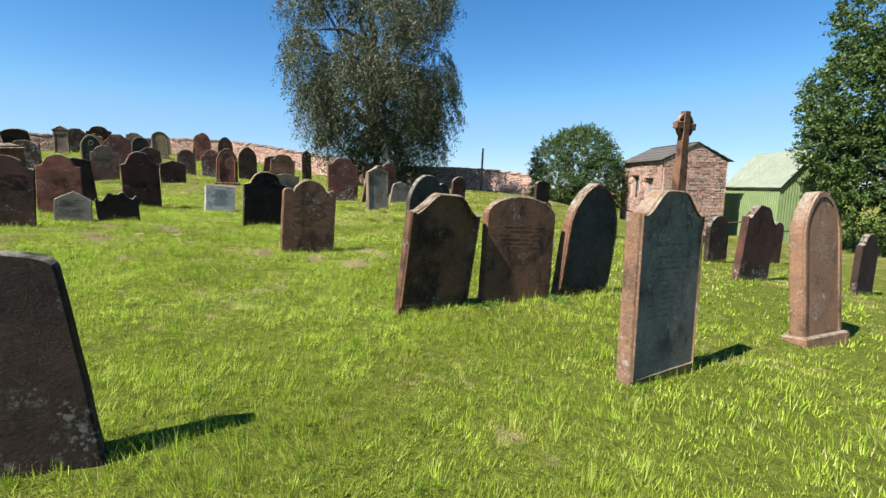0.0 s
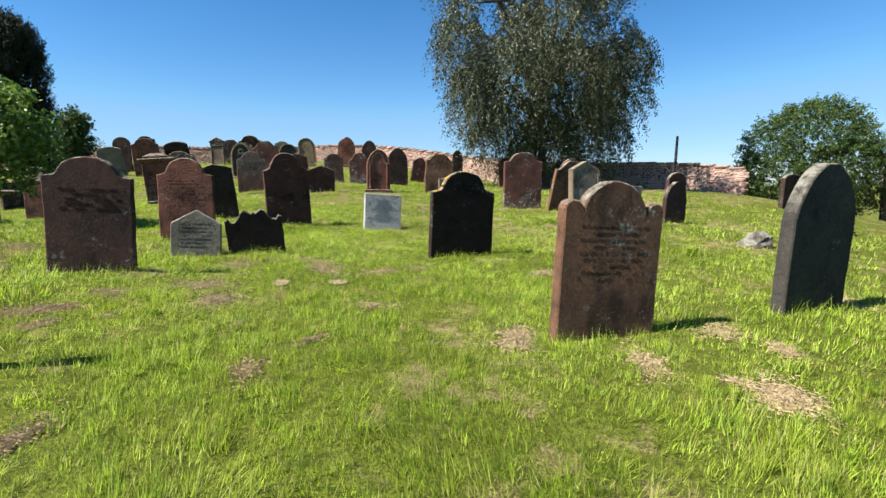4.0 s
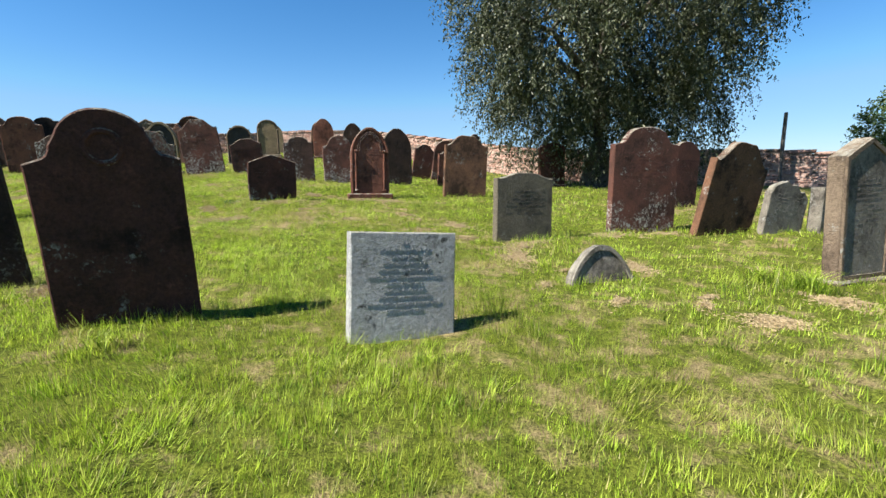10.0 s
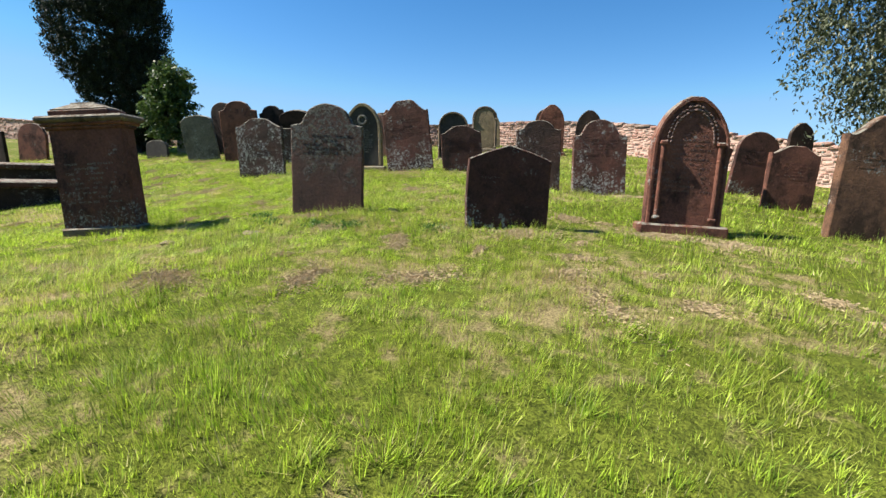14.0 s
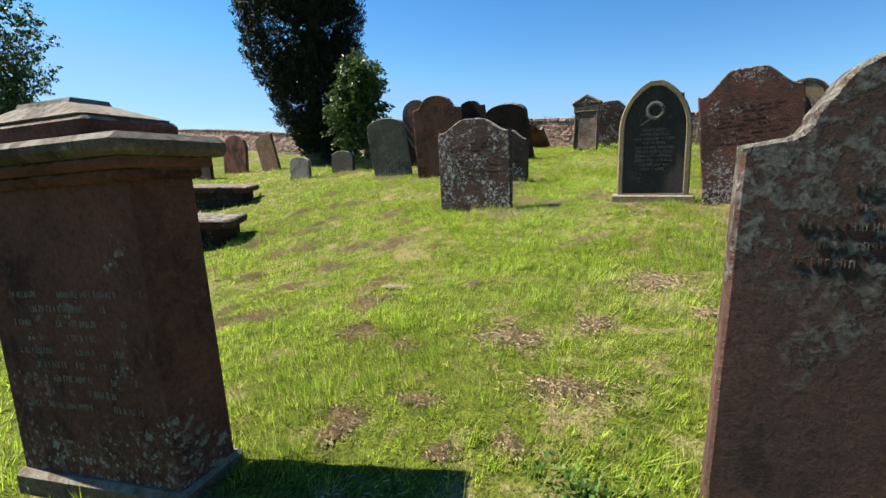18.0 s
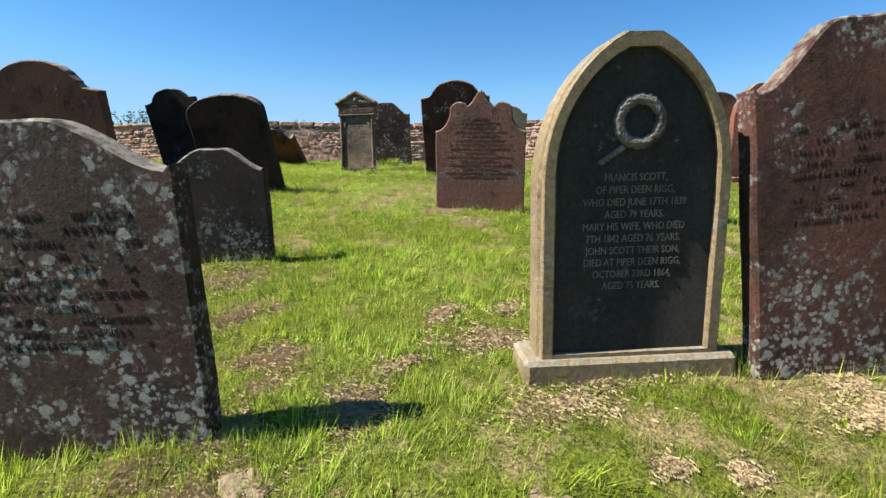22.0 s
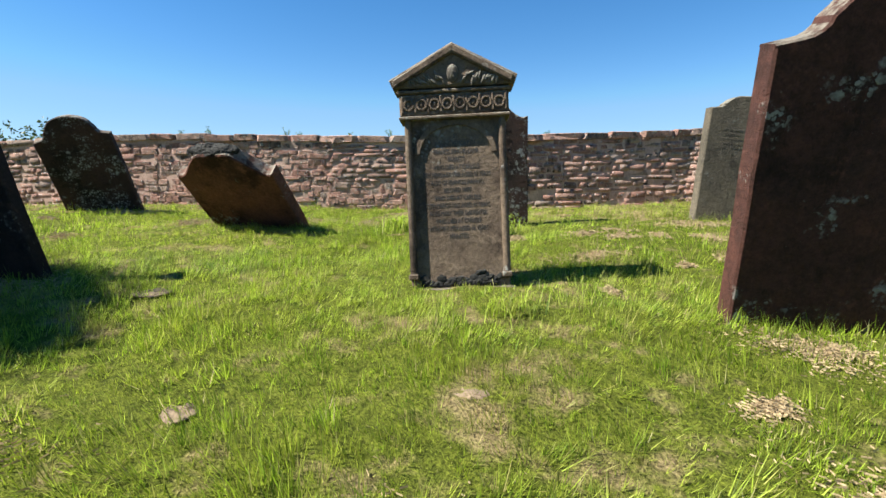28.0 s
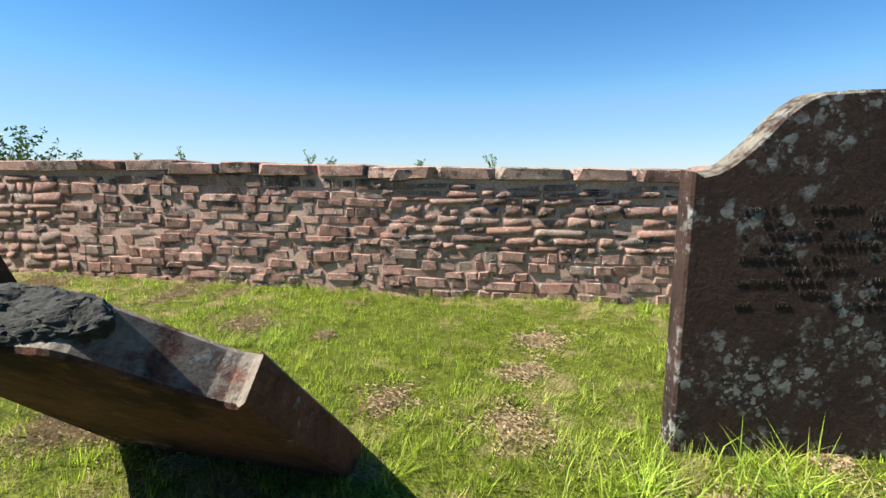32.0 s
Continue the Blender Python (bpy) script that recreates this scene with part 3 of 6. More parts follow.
def headstone(x, y, w, h, th=0.11, yaw=32, lean=0.0, tip=0.0, style="shoulder", mat=REDDARK, label="", rim=0.0, rows=0, ink=None, plinth=0.0, wear=0.008, side_mat=None, sink=0.0, panel=None, sh=None, deep=0.02, group="headstones"):
    """A headstone: slab, and where it shows a moulded rim, lettering, plinth. Front faces its own -y."""
    COUNT[0] += 1
    seed = COUNT[0]
    stone = thing("headstone", pose(x, y, gz(x, y) - sink, tip, lean, yaw), label, "headstone", group)
    pts = worn(profile(style, w, h, -0.25, sh), wear, seed)
    bm = bmesh.new()
    extrude_outline(bm, pts, -th / 2, th / 2, 0.012)
    part("slab", bm, mat, stone)
    if rim:
        outer = [p for p in profile(style, w * 0.97, h - 0.012 * w, 0.06, sh and sh - 0.012 * w)]
        inner = [p for p in profile(style, w * 0.97 - 2 * rim, h - 0.012 * w - rim, 0.06 + rim, sh and sh - 0.012 * w - rim)]
        bm = bmesh.new()
        n = len(outer)
        ya, yb = -th / 2 - deep, -th / 2 + 0.004
        rings = []
        for ring, yy in ((outer, yb), (outer, ya + 0.008), ([(px * 0.985, pz) for px, pz in outer], ya), ([(px * 1.02, pz) for px, pz in inner], ya), (inner, ya + 0.010), (inner, yb)):
            rings.append([bm.verts.new((px, yy, pz)) for px, pz in ring])
        for a, c in zip(rings, rings[1:]):
            for i in range(n):
                bm.faces.new((a[i - 1], a[i], c[i], c[i - 1]))
        bmesh.ops.recalc_face_normals(bm, faces=bm.faces[:])
        part("moulded_rim", bm, side_mat or mat, stone)
    if panel:
        inner = profile(style, w * 0.97 - 2 * rim, h - 0.012 * w - rim, 0.06 + rim, sh and sh - 0.012 * w - rim)
        bm = bmesh.new()
        extrude_outline(bm, inner, -th / 2 - 0.005, -th / 2 + 0.01, 0.003)
        part("sunk_panel", bm, panel, stone, "darkened sunk panel")
    FEET.append((x, y, w, yaw))
    if not rows and h > 0.75 and mat not in (WHITE, DARK, GOLDTOP, DARKLICHEN):
        rows = 5 + seed % 3
    if rows:
        step = min(0.052, (h * 0.55) / rows)
        part("inscription", lettering(rows, w * 0.80 - 2 * rim, h * 0.72, step, seed, step * 0.46, -th / 2 - (0.006 if panel else 0.001)), ink or panel or mat, stone)["kind"] = "stuff"
    if plinth:
        bm = bmesh.new()
        box(bm, 0, 0, plinth * 0.5 - 0.1, w + 0.14, th + 0.14, plinth + 0.2, None, 0.02)
        part("plinth", bm, side_mat or mat, stone)
    return stone


def fast_mesh(name, verts, faces, mat):
    """A mesh from arrays: verts (n, 3), faces (m, 3 or 4)."""
    me = bpy.data.meshes.new(name)
    k = faces.shape[1]
    me.vertices.add(len(verts))
    me.vertices.foreach_set("co", np.ascontiguousarray(verts, dtype=np.float32).ravel())
    me.loops.add(faces.size)
    me.loops.foreach_set("vertex_index", np.ascontiguousarray(faces, dtype=np.int32).ravel())
    me.polygons.add(len(faces))
    me.polygons.foreach_set("loop_start", np.arange(0, faces.size, k, dtype=np.int32))
    me.update(calc_edges=True)
    me.materials.append(mat)
    return me


# ---- ground ----
def micro(x, y):
    """The small unevenness of the turf: hollows, tussocks and hoof-sized dips."""
    rng = np.random.default_rng(4)
    z = 0
    for s, amp in ((1.1, 0.018), (2.7, 0.013), (5.3, 0.010), (9.5, 0.009), (15.0, 0.007)):
        ph = rng.uniform(0, 6.28, 6)
        u, w = x * math.cos(ph[4]) - y * math.sin(ph[4]), x * math.sin(ph[4]) + y * math.cos(ph[4])
        z = z + amp * np.sin(u * s + ph[0] + 1.3 * np.sin(w * s * 0.7 + ph[1])) * np.sin(w * s * 1.1 + ph[2] + 1.1 * np.sin(u * s * 0.6 + ph[3]))
    return z


def ground_sheet():
    def axis(lo, hi, step):
        inner = np.arange(lo, hi + step / 2, step)
        far = np.cumsum(step * 1.35 ** np.arange(1, 25))
        return np.concatenate([lo - far[::-1], inner, hi + far])
    xs, ys = axis(-42, 16, 0.14), axis(-4, 38, 0.14)
    gx, gy = np.meshgrid(xs, ys)
    z = ground_z(gx, gy)
    z = z + micro(gx, gy)
    v = np.stack([gx, gy, z], -1).reshape(-1, 3)
    nx, ny = len(xs), len(ys)
    i = (np.arange(ny - 1)[:, None] * nx + np.arange(nx - 1)[None]).ravel()
    f = np.stack([i, i + 1, i + nx + 1, i + nx], -1)
    me = fast_mesh("ground", v, f, TURF)
    me.polygons.foreach_set("use_smooth", np.ones(len(f), dtype=bool))
    return tagged(new("ground", me), "uneven mown churchyard turf, green with dry straw patches", "ground", kind="structure")


ground_sheet()

# the trodden line between the graves, for the density of the turf
TRACK = np.array([(0, 0), (-1.4, 2.6), (-3, 5.4), (-4.6, 8), (-5.6, 10.3), (-7.2, 13.3), (-10.5, 16.3), (-13.4, 17.4), (-16, 19.4), (-18, 22.3), (-20.5, 25), (-22.6, 26.6), (-25, 29), (-27, 32)])


def off_track(x, y):
    best = np.full(x.shape, 1e9)
    for a, b in zip(TRACK, TRACK[1:]):
        d = b - a
        u = np.clip(((x - a[0]) * d[0] + (y - a[1]) * d[1]) / (d @ d), 0, 1)
        best = np.minimum(best, np.hypot(x - a[0] - u * d[0], y - a[1] - u * d[1]))
    return best


def lumps(x, y, s, seed):
    """Cheap smooth noise, about -1 to 1."""
    r = np.random.default_rng(seed)
    out = 0
    for k in range(5):
        a, b, c = r.uniform(-1, 1), r.uniform(-1, 1), r.uniform(0, 6.28)
        out = out + np.sin((a * x + b * y) * s * (1 + 0.5 * k) + c + np.sin((b * x - a * y) * s * 0.8 + c * 2))
    return out / 3


def hay_spots():
    """Places of the flat mats of dry grass left by the mower: x, y, radius, stretch, turn."""
    r = np.random.default_rng(21)
    out = []
    while len(out) < 330:
        x, y = r.uniform(-33, 1), r.uniform(5.5, 33)
        if off_track(np.array([x]), np.array([y]))[0] < 5.5 and lumps(np.array([x]), np.array([y]), 0.35, 5)[0] > -0.5:
            out.append((x, y, 0.05 + 0.17 * r.uniform(0, 1) ** 1.6, r.uniform(0.8, 1.9), r.uniform(0, 3.1)))
    return out


SPOTS = hay_spots()


def bare(x, y):
    """How thin the grass stands: 1 in the middle of a mat of hay, 0 away from it."""
    out = np.zeros(x.shape)
    for sx, sy, rad, st, turn in SPOTS:
        near = np.flatnonzero((np.abs(x - sx) < rad * 2.2) & (np.abs(y - sy) < rad * 2.2))
        if len(near):
            dx, dy = x[near] - sx, y[near] - sy
            u, w = (dx * math.cos(turn) + dy * math.sin(turn)) / st, -dx * math.sin(turn) + dy * math.cos(turn)
            out[near] = np.maximum(out[near], np.clip(1.25 - np.hypot(u, w) / rad, 0, 1))
    return out


def blade_mesh(name, x, y, h, width, r, label, mat, lean_to=None):
    """Thin tapered blades; lean_to: the way (and how far) each one leans."""
    n = len(x)
    z = ground_z(x, y) + micro(x, y) - 0.010
    if lean_to is None:
        a = r.uniform(0, 6.283, n)
        lean = r.uniform(0.0, 1.0, n) ** 1.3
    else:
        a, lean = lean_to
    dx, dy = np.cos(a) * h * lean, np.sin(a) * h * lean
    t = a + r.normal(1.57, 0.6, n)
    w = width * r.uniform(0.55, 1.35, n) / 2
    px, py = np.cos(t) * w, np.sin(t) * w
    up = h * np.sqrt(np.maximum(1 - (lean * 0.85) ** 2, 0.10))
    v = np.empty((n, 3, 3))
    v[:, 0] = np.stack([x - px, y - py, z], -1)
    v[:, 1] = np.stack([x + px, y + py, z], -1)
    v[:, 2] = np.stack([x + dx, y + dy, z + up], -1)
    f = np.arange(n)[:, None] * 3 + [0, 1, 2]
    return tagged(new(name, fast_mesh(name, v.reshape(-1, 3), f, mat)), label, "grass", kind="stuff")


def tufts(name, n, per, near, far, hmin, hmax, width, spread, seed, label):
    """Turf as small tufts: the blades of one tuft share its height and the way it lies."""
    r = np.random.default_rng(seed)
    i = r.integers(0, len(TRACK) - 1, n * 3)
    u = r.uniform(0, 1, n * 3)
    m = far + 1.6
    x = TRACK[i, 0] + u * (TRACK[i + 1, 0] - TRACK[i, 0]) + r.uniform(-m, m, n * 3)
    y = TRACK[i, 1] + u * (TRACK[i + 1, 1] - TRACK[i, 1]) + r.uniform(-m, m, n * 3)
    d = off_track(x, y)
    ok = (d >= near) & (d < far)
    x, y = x[ok][:n], y[ok][:n]
    thin = bare(x, y)
    keep = r.uniform(0, 1, len(x)) > thin * 0.80
    x, y, thin = x[keep], y[keep], thin[keep]
    n = len(x)
    # longer tussocks, and places where it is worn short
    rise = 1 + 0.40 * lumps(x, y, 3.1, 42) + 0.38 * lumps(x, y, 8.5, 43) + r.normal(0, 0.22, n)
    rise = np.where(lumps(x, y, 2.4, 77) > 1.1, rise * 1.45, rise) - 0.45 * thin
    h = (hmin + (hmax - hmin) * r.uniform(0, 1, n)) * np.clip(rise, 0.35, 2.1)
    way = 2.2 * lumps(x, y, 1.3, 51) + r.normal(0, 0.9, n)
    lie = np.clip(0.38 + 0.26 * lumps(x, y, 2.1, 52) + r.normal(0, 0.15, n), 0.05, 0.95)
    k = lambda q: np.repeat(q, per)
    N = n * per
    ang, rad = r.uniform(0, 6.283, N), spread * np.sqrt(r.uniform(0, 1, N))
    bx, by = k(x) + np.cos(ang) * rad, k(y) + np.sin(ang) * rad
    out = 0.34 * rad / spread
    lx, ly = np.cos(k(way)) * k(lie) + np.cos(ang) * out + r.normal(0, 0.14, N), np.sin(k(way)) * k(lie) + np.sin(ang) * out + r.normal(0, 0.14, N)
    lean = np.clip(np.hypot(lx, ly), 0, 1.0)
    return blade_mesh(name, bx, by, k(h) * r.uniform(0.5, 1.1, N), width, r, label, BLADE, (np.arctan2(ly, lx), lean))


tufts("grass", 80000, 12, 0.0, 2.7, 0.030, 0.115, 0.0050, 0.044, 11, "short sunlit green grass with dry yellow blades")
tufts("grass", 50000, 8, 2.7, 6.5, 0.036, 0.115, 0.0095, 0.062, 12, "short sunlit green grass with dry yellow blades")
tufts("grass", 24000, 6, 6.5, 14.0, 0.05, 0.11, 0.024, 0.14, 13, "short sunlit green grass with dry yellow blades")


# ---- headstones, along the walk ----
def stones():
    H = headstone
    S = "standing in the turf"
    # by the start
    H(-2.14, 2.27, 0.74, 1.12, 0.12, 30.0, -7.1, -0.7, "camber", DARK, "blackened leaning headstone with pale lichen spots", sh=0.99, sink=-0.01)
    H(-2.51, 8.40, 0.92, 1.28, 0.12, 32.6, 3.9, -0.5, "ears", SAND, "brown sandstone headstone with round top and small ears", 0, 9, sh=1.04, sink=0.02)
    H(-0.19, 5.78, 1.03, 1.40, 0.11, 38.0, 4.1, 6.2, "swan", SAND, "leaning dark red headstone with scrolled top and carved panel", 0.03, 10, sh=1.18, sink=0.02)
    H(0.89, 6.35, 1.17, 1.40, 0.11, 33.4, 4.1, -1.5, "camber", SAND, "leaning blackened headstone with curved top", 0, 6, sh=1.15, sink=0.02)
    H(1.94, 7.09, 1.06, 1.61, 0.14, 34.4, 7.6, 1.8, "gothic", SAND, "leaning dark headstone with pointed arch and moulded edge", 0.045, 8, None, 0, 0.006, SAND, panel=SLATE, sink=-0.01)
    H(1.92, 4.29, 1.00, 1.68, 0.14, 36.1, 1.6, -1.5, "swan", ORANGE, "tall pale grey and orange headstone with long worn inscription", 0.012, 13, INK, 0, 0.006, panel=GREY, sh=1.48, sink=0.00)
    H(4.63, 6.00, 0.82, 1.88, 0.16, 26.6, 0.3, -6.2, "gothic", ORANGE, "orange sandstone headstone with pointed arch, shafts and plinth", 0.06, 8, INK, 0.12, panel=ORANGE, sink=0.00)
    H(6.23, 10.02, 1.25, 1.55, 0.14, 34, 9, 0, "swan", REDDARK, "dark red headstone with scrolled top")
    H(6.75, 12.35, 0.85, 1.20, 0.12, 32, 0, 0, "round", DARK, "blackened headstone with a plain round top")
    H(9.7, 14.6, 0.6, 1.25, 0.12, 32, 4, 0, "round", REDDARK, "slim dark red headstone")
    H(8.6, 10.1, 0.85, 1.30, 0.12, 32, 3, 0, "shoulder", DARK, "blackened headstone with lichened top")
    H(-0.53, 9.77, 0.87, 1.42, 0.14, 36.4, 0.8, 2.5, "gothic", SLATE, "dark slate headstone with moulded pointed top", 0, 6, sink=-0.00)
    H(1.12, 13.52, 0.46, 0.66, 0.12, 30, 0, 0, "scroll", GREY, "small grey headstone with gabled top")
    H(3.51, 18.27, 0.50, 0.71, 0.12, 30, 0, 0, "round", DARK, "small dark round-topped headstone on a pale foot", 0, 0, None, 0.1)
    H(-0.41, 17.50, 0.66, 1.03, 0.13, 36, 4, 0, "gothic", DARK, "leaning grey-black headstone with curved top", side_mat=GREY)
    H(0.22, 21.08, 0.72, 1.11, 0.13, 36, 5, 0, "round", REDDARK, "leaning dark headstone with round top")
    H(-1.25, 20.01, 0.80, 0.73, 0.22, 34, 3, 0, "square", GREY, "low square pale grey gravestone")
    H(4.27, 23.45, 0.9, 1.15, 0.16, 36, 3, 0, "camber", DARK, "dark leaning headstone with flat top")
    H(-2.56, 16.66, 0.76, 1.52, 0.17, 32.8, 0.0, -2.0, "gable", BROWN, "pale grey headstone with gabled carved top and slate panel", 0.045, 10, INK, 0.06, panel=GREY, sh=1.33, sink=0.04)
    H(-4.34, 19.14, 1.18, 1.67, 0.14, 26.9, 1.1, 1.1, "shoulder", REDLICHEN, "tall red headstone with white lichen and yellow crust", 0, 0, sh=1.38, sink=-0.01)
    H(-3.03, 22.38, 0.75, 1.44, 0.12, 32, 4, 0, "round", REDDARK, "dark red headstone leaning against its neighbours")
    H(-3.11, 19.28, 1.09, 1.47, 0.14, 31.5, 9.8, 5.9, "swan", SAND, "strongly leaning red headstone with curved top", sh=1.16, sink=0.01)
    H(-2.15, 19.60, 0.85, 0.85, 0.12, 32, 12, 0, "broken", GREY, "low grey lichened headstone with broken top")
    H(-6.16, 17.91, 0.91, 0.97, 0.14, 32.9, 1.7, -1.3, "ogee", DUSK, "olive-grey headstone with curved top and worn lettering", 0, 7, INK, sh=0.89, sink=-0.01)
    H(-5.19, 15.84, 0.90, 0.68, 0.10, 32, 8, -14, "gothic", GREY, "half-buried grey stone with carved pointed arch", 0.05, 0, None, 0, 0.01, GREY, 0.30)
    H(-4.40, 11.35, 0.97, 1.21, 0.13, 33.6, 1.9, 2.5, "shoulder", GOLDTOP, "dark shouldered headstone with yellow lichen on top", sh=0.89, sink=-0.05)
    # left of the walk
    H(-8.96, 10.95, 0.83, 1.31, 0.11, 30.0, 1.0, -0.6, "shoulder", RED, "red headstone with arched top and close lettering", 0, 14, sh=1.01, sink=-0.02)
    H(-10.77, 13.89, 0.79, 1.21, 0.11, 37.7, -5.6, -0.1, "gable", DARK, "blackened leaning headstone with low gabled top", sh=1.09, sink=-0.05)
    b3 = H(-8.78, 13.64, 0.92, 1.60, 0.13, 41.2, -2.4, 4.4, "shoulder", REDDARK, "large blackened leaning headstone with round medallion top", 0, 3, sh=1.22, sink=0.05)
    H(-7.80, 9.83, 0.63, 0.67, 0.11, 32.0, 4.0, -1.8, "gable", GREY, "low grey headstone with gabled lichened top", 0, 7, INK, sh=0.49, sink=0.05)
    H(-7.19, 10.36, 0.77, 0.66, 0.11, 37.1, -4.4, 1.7, "wavy", DARK, "low blackened headstone with wavy carved top", sh=0.53, sink=0.01)
    H(-6.67, 6.00, 0.91, 1.17, 0.12, 35.9, -5.9, 0.0, "camber", REDDARK, "leaning dark red headstone with worn curved top", sh=0.97, sink=0.04)
    H(-7.90, 8.43, 0.84, 1.21, 0.11, 31.2, 3.4, 2.2, "shoulder", REDDARK, "dark red shouldered headstone with grey lichen streak", sh=0.98, sink=-0.05)
    H(-13.6, 10.55, 1.10, 1.30, 0.12, 32, 0, 0, "round", BROWN, "broad brown round-topped headstone")
    H(-12.9, 12.0, 0.55, 1.30, 0.12, 32, 0, 0, "camber", DARK, "narrow dark headstone beside the elder")
    H(-15.6, 13.4, 0.80, 1.0, 0.12, 32, 0, 0, "square", RED, "pinkish red upright stone slab")
    # middle of the walk
    H(-13.67, 18.97, 0.93, 1.39, 0.12, 33, 0, 0, "shoulder", SOOTCRUST, "large red-brown headstone with crusted worn arched top", 0, 5)
    H(-11.31, 19.52, 0.92, 0.92, 0.16, 38, 1, 0, "gable", REDDARK, "low dark headstone with pale lichened top edge", 0, 0, None, 0, 0.016)
    d1 = H(-9.76, 20.91, 0.85, 1.54, 0.14, 30.0, 1.5, -0.7, "gothic", RED, "red headstone with pointed arch, carved tracery and shafts", 0.04, 13, DUSKINK, 0.10, sink=0.02)
    H(-11.56, 23.30, 0.92, 1.29, 0.12, 32.4, -1.4, -3.7, "shoulder", REDLICHEN, "lichened red headstone with shouldered top", sh=0.98, sink=0.02)
    H(-12.36, 22.49, 0.76, 1.19, 0.12, 33.0, -1.1, -2.9, "shoulder", DARKLICHEN, "dark lichened headstone with shouldered top", sh=1.01, sink=0.00)
    H(-7.91, 22.42, 1.07, 1.46, 0.14, 29.4, 3.2, 0.5, "swan", SAND, "leaning red headstone with orange side and curved top", sh=1.23, sink=0.00)
    H(-8.85, 25.11, 0.82, 1.08, 0.12, 32, 3, 0, "ogee", RED, "red headstone with pale top edge")
    H(-9.65, 27.40, 0.86, 1.39, 0.12, 32, 9, 0, "round", REDDARK, "leaning dark red headstone")
    H(-10.5, 27.55, 0.70, 1.20, 0.12, 32, 11, 0, "swan", REDDARK, "leaning dark red headstone")
    H(-8.8, 29.2, 0.55, 1.70, 0.12, 32, 0, 0, "gothic", DARK, "dark weathered headstone with pointed top")
    H(-10.20, 24.11, 0.86, 1.57, 0.13, 32, 0, 0, "gothic", DARK, "dark headstone with pointed arch")
    H(-5.9, 27.4, 0.95, 1.45, 0.13, 32, 0, 0, "camber", REDDARK, "dark headstone in tree shade", 0, 0, None, 0.08)
    H(-16.2, 31.46, 0.92, 1.78, 0.14, 28, 0, 0, "gothic", RED, "red headstone with pointed arch by the wall", 0, 0, None, 0.1)
    H(-15.0, 32.0, 0.90, 1.65, 0.14, 28, 0, 0, "gothic", DARK, "dark pointed headstone by the wall")
    # upper part
    H(-19.21, 21.65, 1.16, 1.27, 0.12, 27.8, -2.1, 2.4, "ogee", DARKLICHEN, "dark red headstone covered in white lichen discs", 0, 11, sh=1.09, sink=-0.10)
    f2 = H(-17.25, 23.15, 0.89, 1.57, 0.16, 31.5, -1.7, 1.2, "gothic", TAN, "pale-edged pointed headstone with dark panel and carved wreath", 0.06, 0, None, 0.10, 0.003, TAN, panel=SLATE, sink=0.00, deep=0.035)
    H(-16.21, 23.65, 1.09, 1.61, 0.12, 31.1, -7.0, -0.8, "swan", REDLICHEN, "broad red headstone with white lichen at the foot", 0, 9, sh=1.35, sink=-0.02)
    H(-15.09, 24.22, 0.94, 1.06, 0.13, 35.3, -5.6, -0.3, "ogee", REDDARK, "dark red headstone with wavy top", 0, 5, sh=0.91, sink=-0.00)
    g1 = H(-19.48, 26.40, 1.11, 1.55, 0.12, 20.0, 0.3, 7.2, "scroll", REDCRUST, "red headstone with peaked scrolled top and long inscription", sh=1.05, sink=0.08)
    H(-20.68, 23.52, 0.86, 1.01, 0.12, 30.3, -0.6, 4.7, "ogee", DARKLICHEN, "low dark leaning headstone with wavy top", sh=0.85, sink=0.01)
    H(-21.23, 29.29, 1.27, 1.80, 0.16, 20.6, -1.7, 13.4, "shoulder", REDDARK, "tall dark red headstone with shouldered top", sh=1.49, sink=0.01)
    g5 = H(-18.32, 30.33, 0.91, 1.63, 0.16, 28.1, -0.4, -0.3, "round", BROWN, "pale headstone with round arch, shafts and plinth", 0.035, 8, INK, 0.10, panel=PALE, sink=-0.04)
    H(-19.81, 33.22, 0.89, 1.43, 0.14, 28.2, -3.7, -2.1, "round", PALE, "small pale round-topped headstone before the wall", sink=0.02)
    H(-23.25, 25.93, 1.17, 1.37, 0.16, 21.3, -5.1, 16.1, "camber", DARK, "large blackened leaning headstone with round top", sh=1.12, sink=-0.09)
    H(-24.28, 22.88, 1.07, 1.39, 0.12, 29.3, -5.8, 7.9, "camber", GREYFOOT, "grey-green headstone with worn top and white lichen at its foot", sh=1.17, sink=-0.01)
    H(-24.9, 23.9, 0.80, 1.75, 0.12, 28, 0, 0, "round", DARK, "dark round-topped headstone with white lettering", 0, 8)
    H(-22.60, 23.24, 1.17, 1.85, 0.12, 29.2, -2.2, 5.8, "shoulder", RED, "tall red leaning headstone with arched top", 0, 9, sh=1.55, sink=0.06)
    H(-27.1, 23.6, 0.5, 1.2, 0.10, 28, 0, 0, "square", WHITE, "white marble headstone by the yew")
    H(-26.9, 22.6, 0.8, 0.6, 0.12, 28, 0, 0, "camber", SLATE, "low dark slate gravestone")
    H(-30.01, 30.03, 0.98, 1.47, 0.12, 41.5, -9.7, 18.3, "shoulder", DARKLICHEN, "dark strongly leaning headstone by the wall", 0, 6, sh=1.14, sink=0.00)
    H(-24.50, 31.56, 1.31, 1.61, 0.14, 26.7, -1.9, 4.9, "swan", DARKLICHEN, "large dark headstone thick with white lichen discs", 0, 9, sh=1.32, sink=0.00)
    H(-27.46, 21.51, 0.74, 0.64, 0.12, 28, 0, 0, "camber", GREY, "small grey headstone with pale curved top")
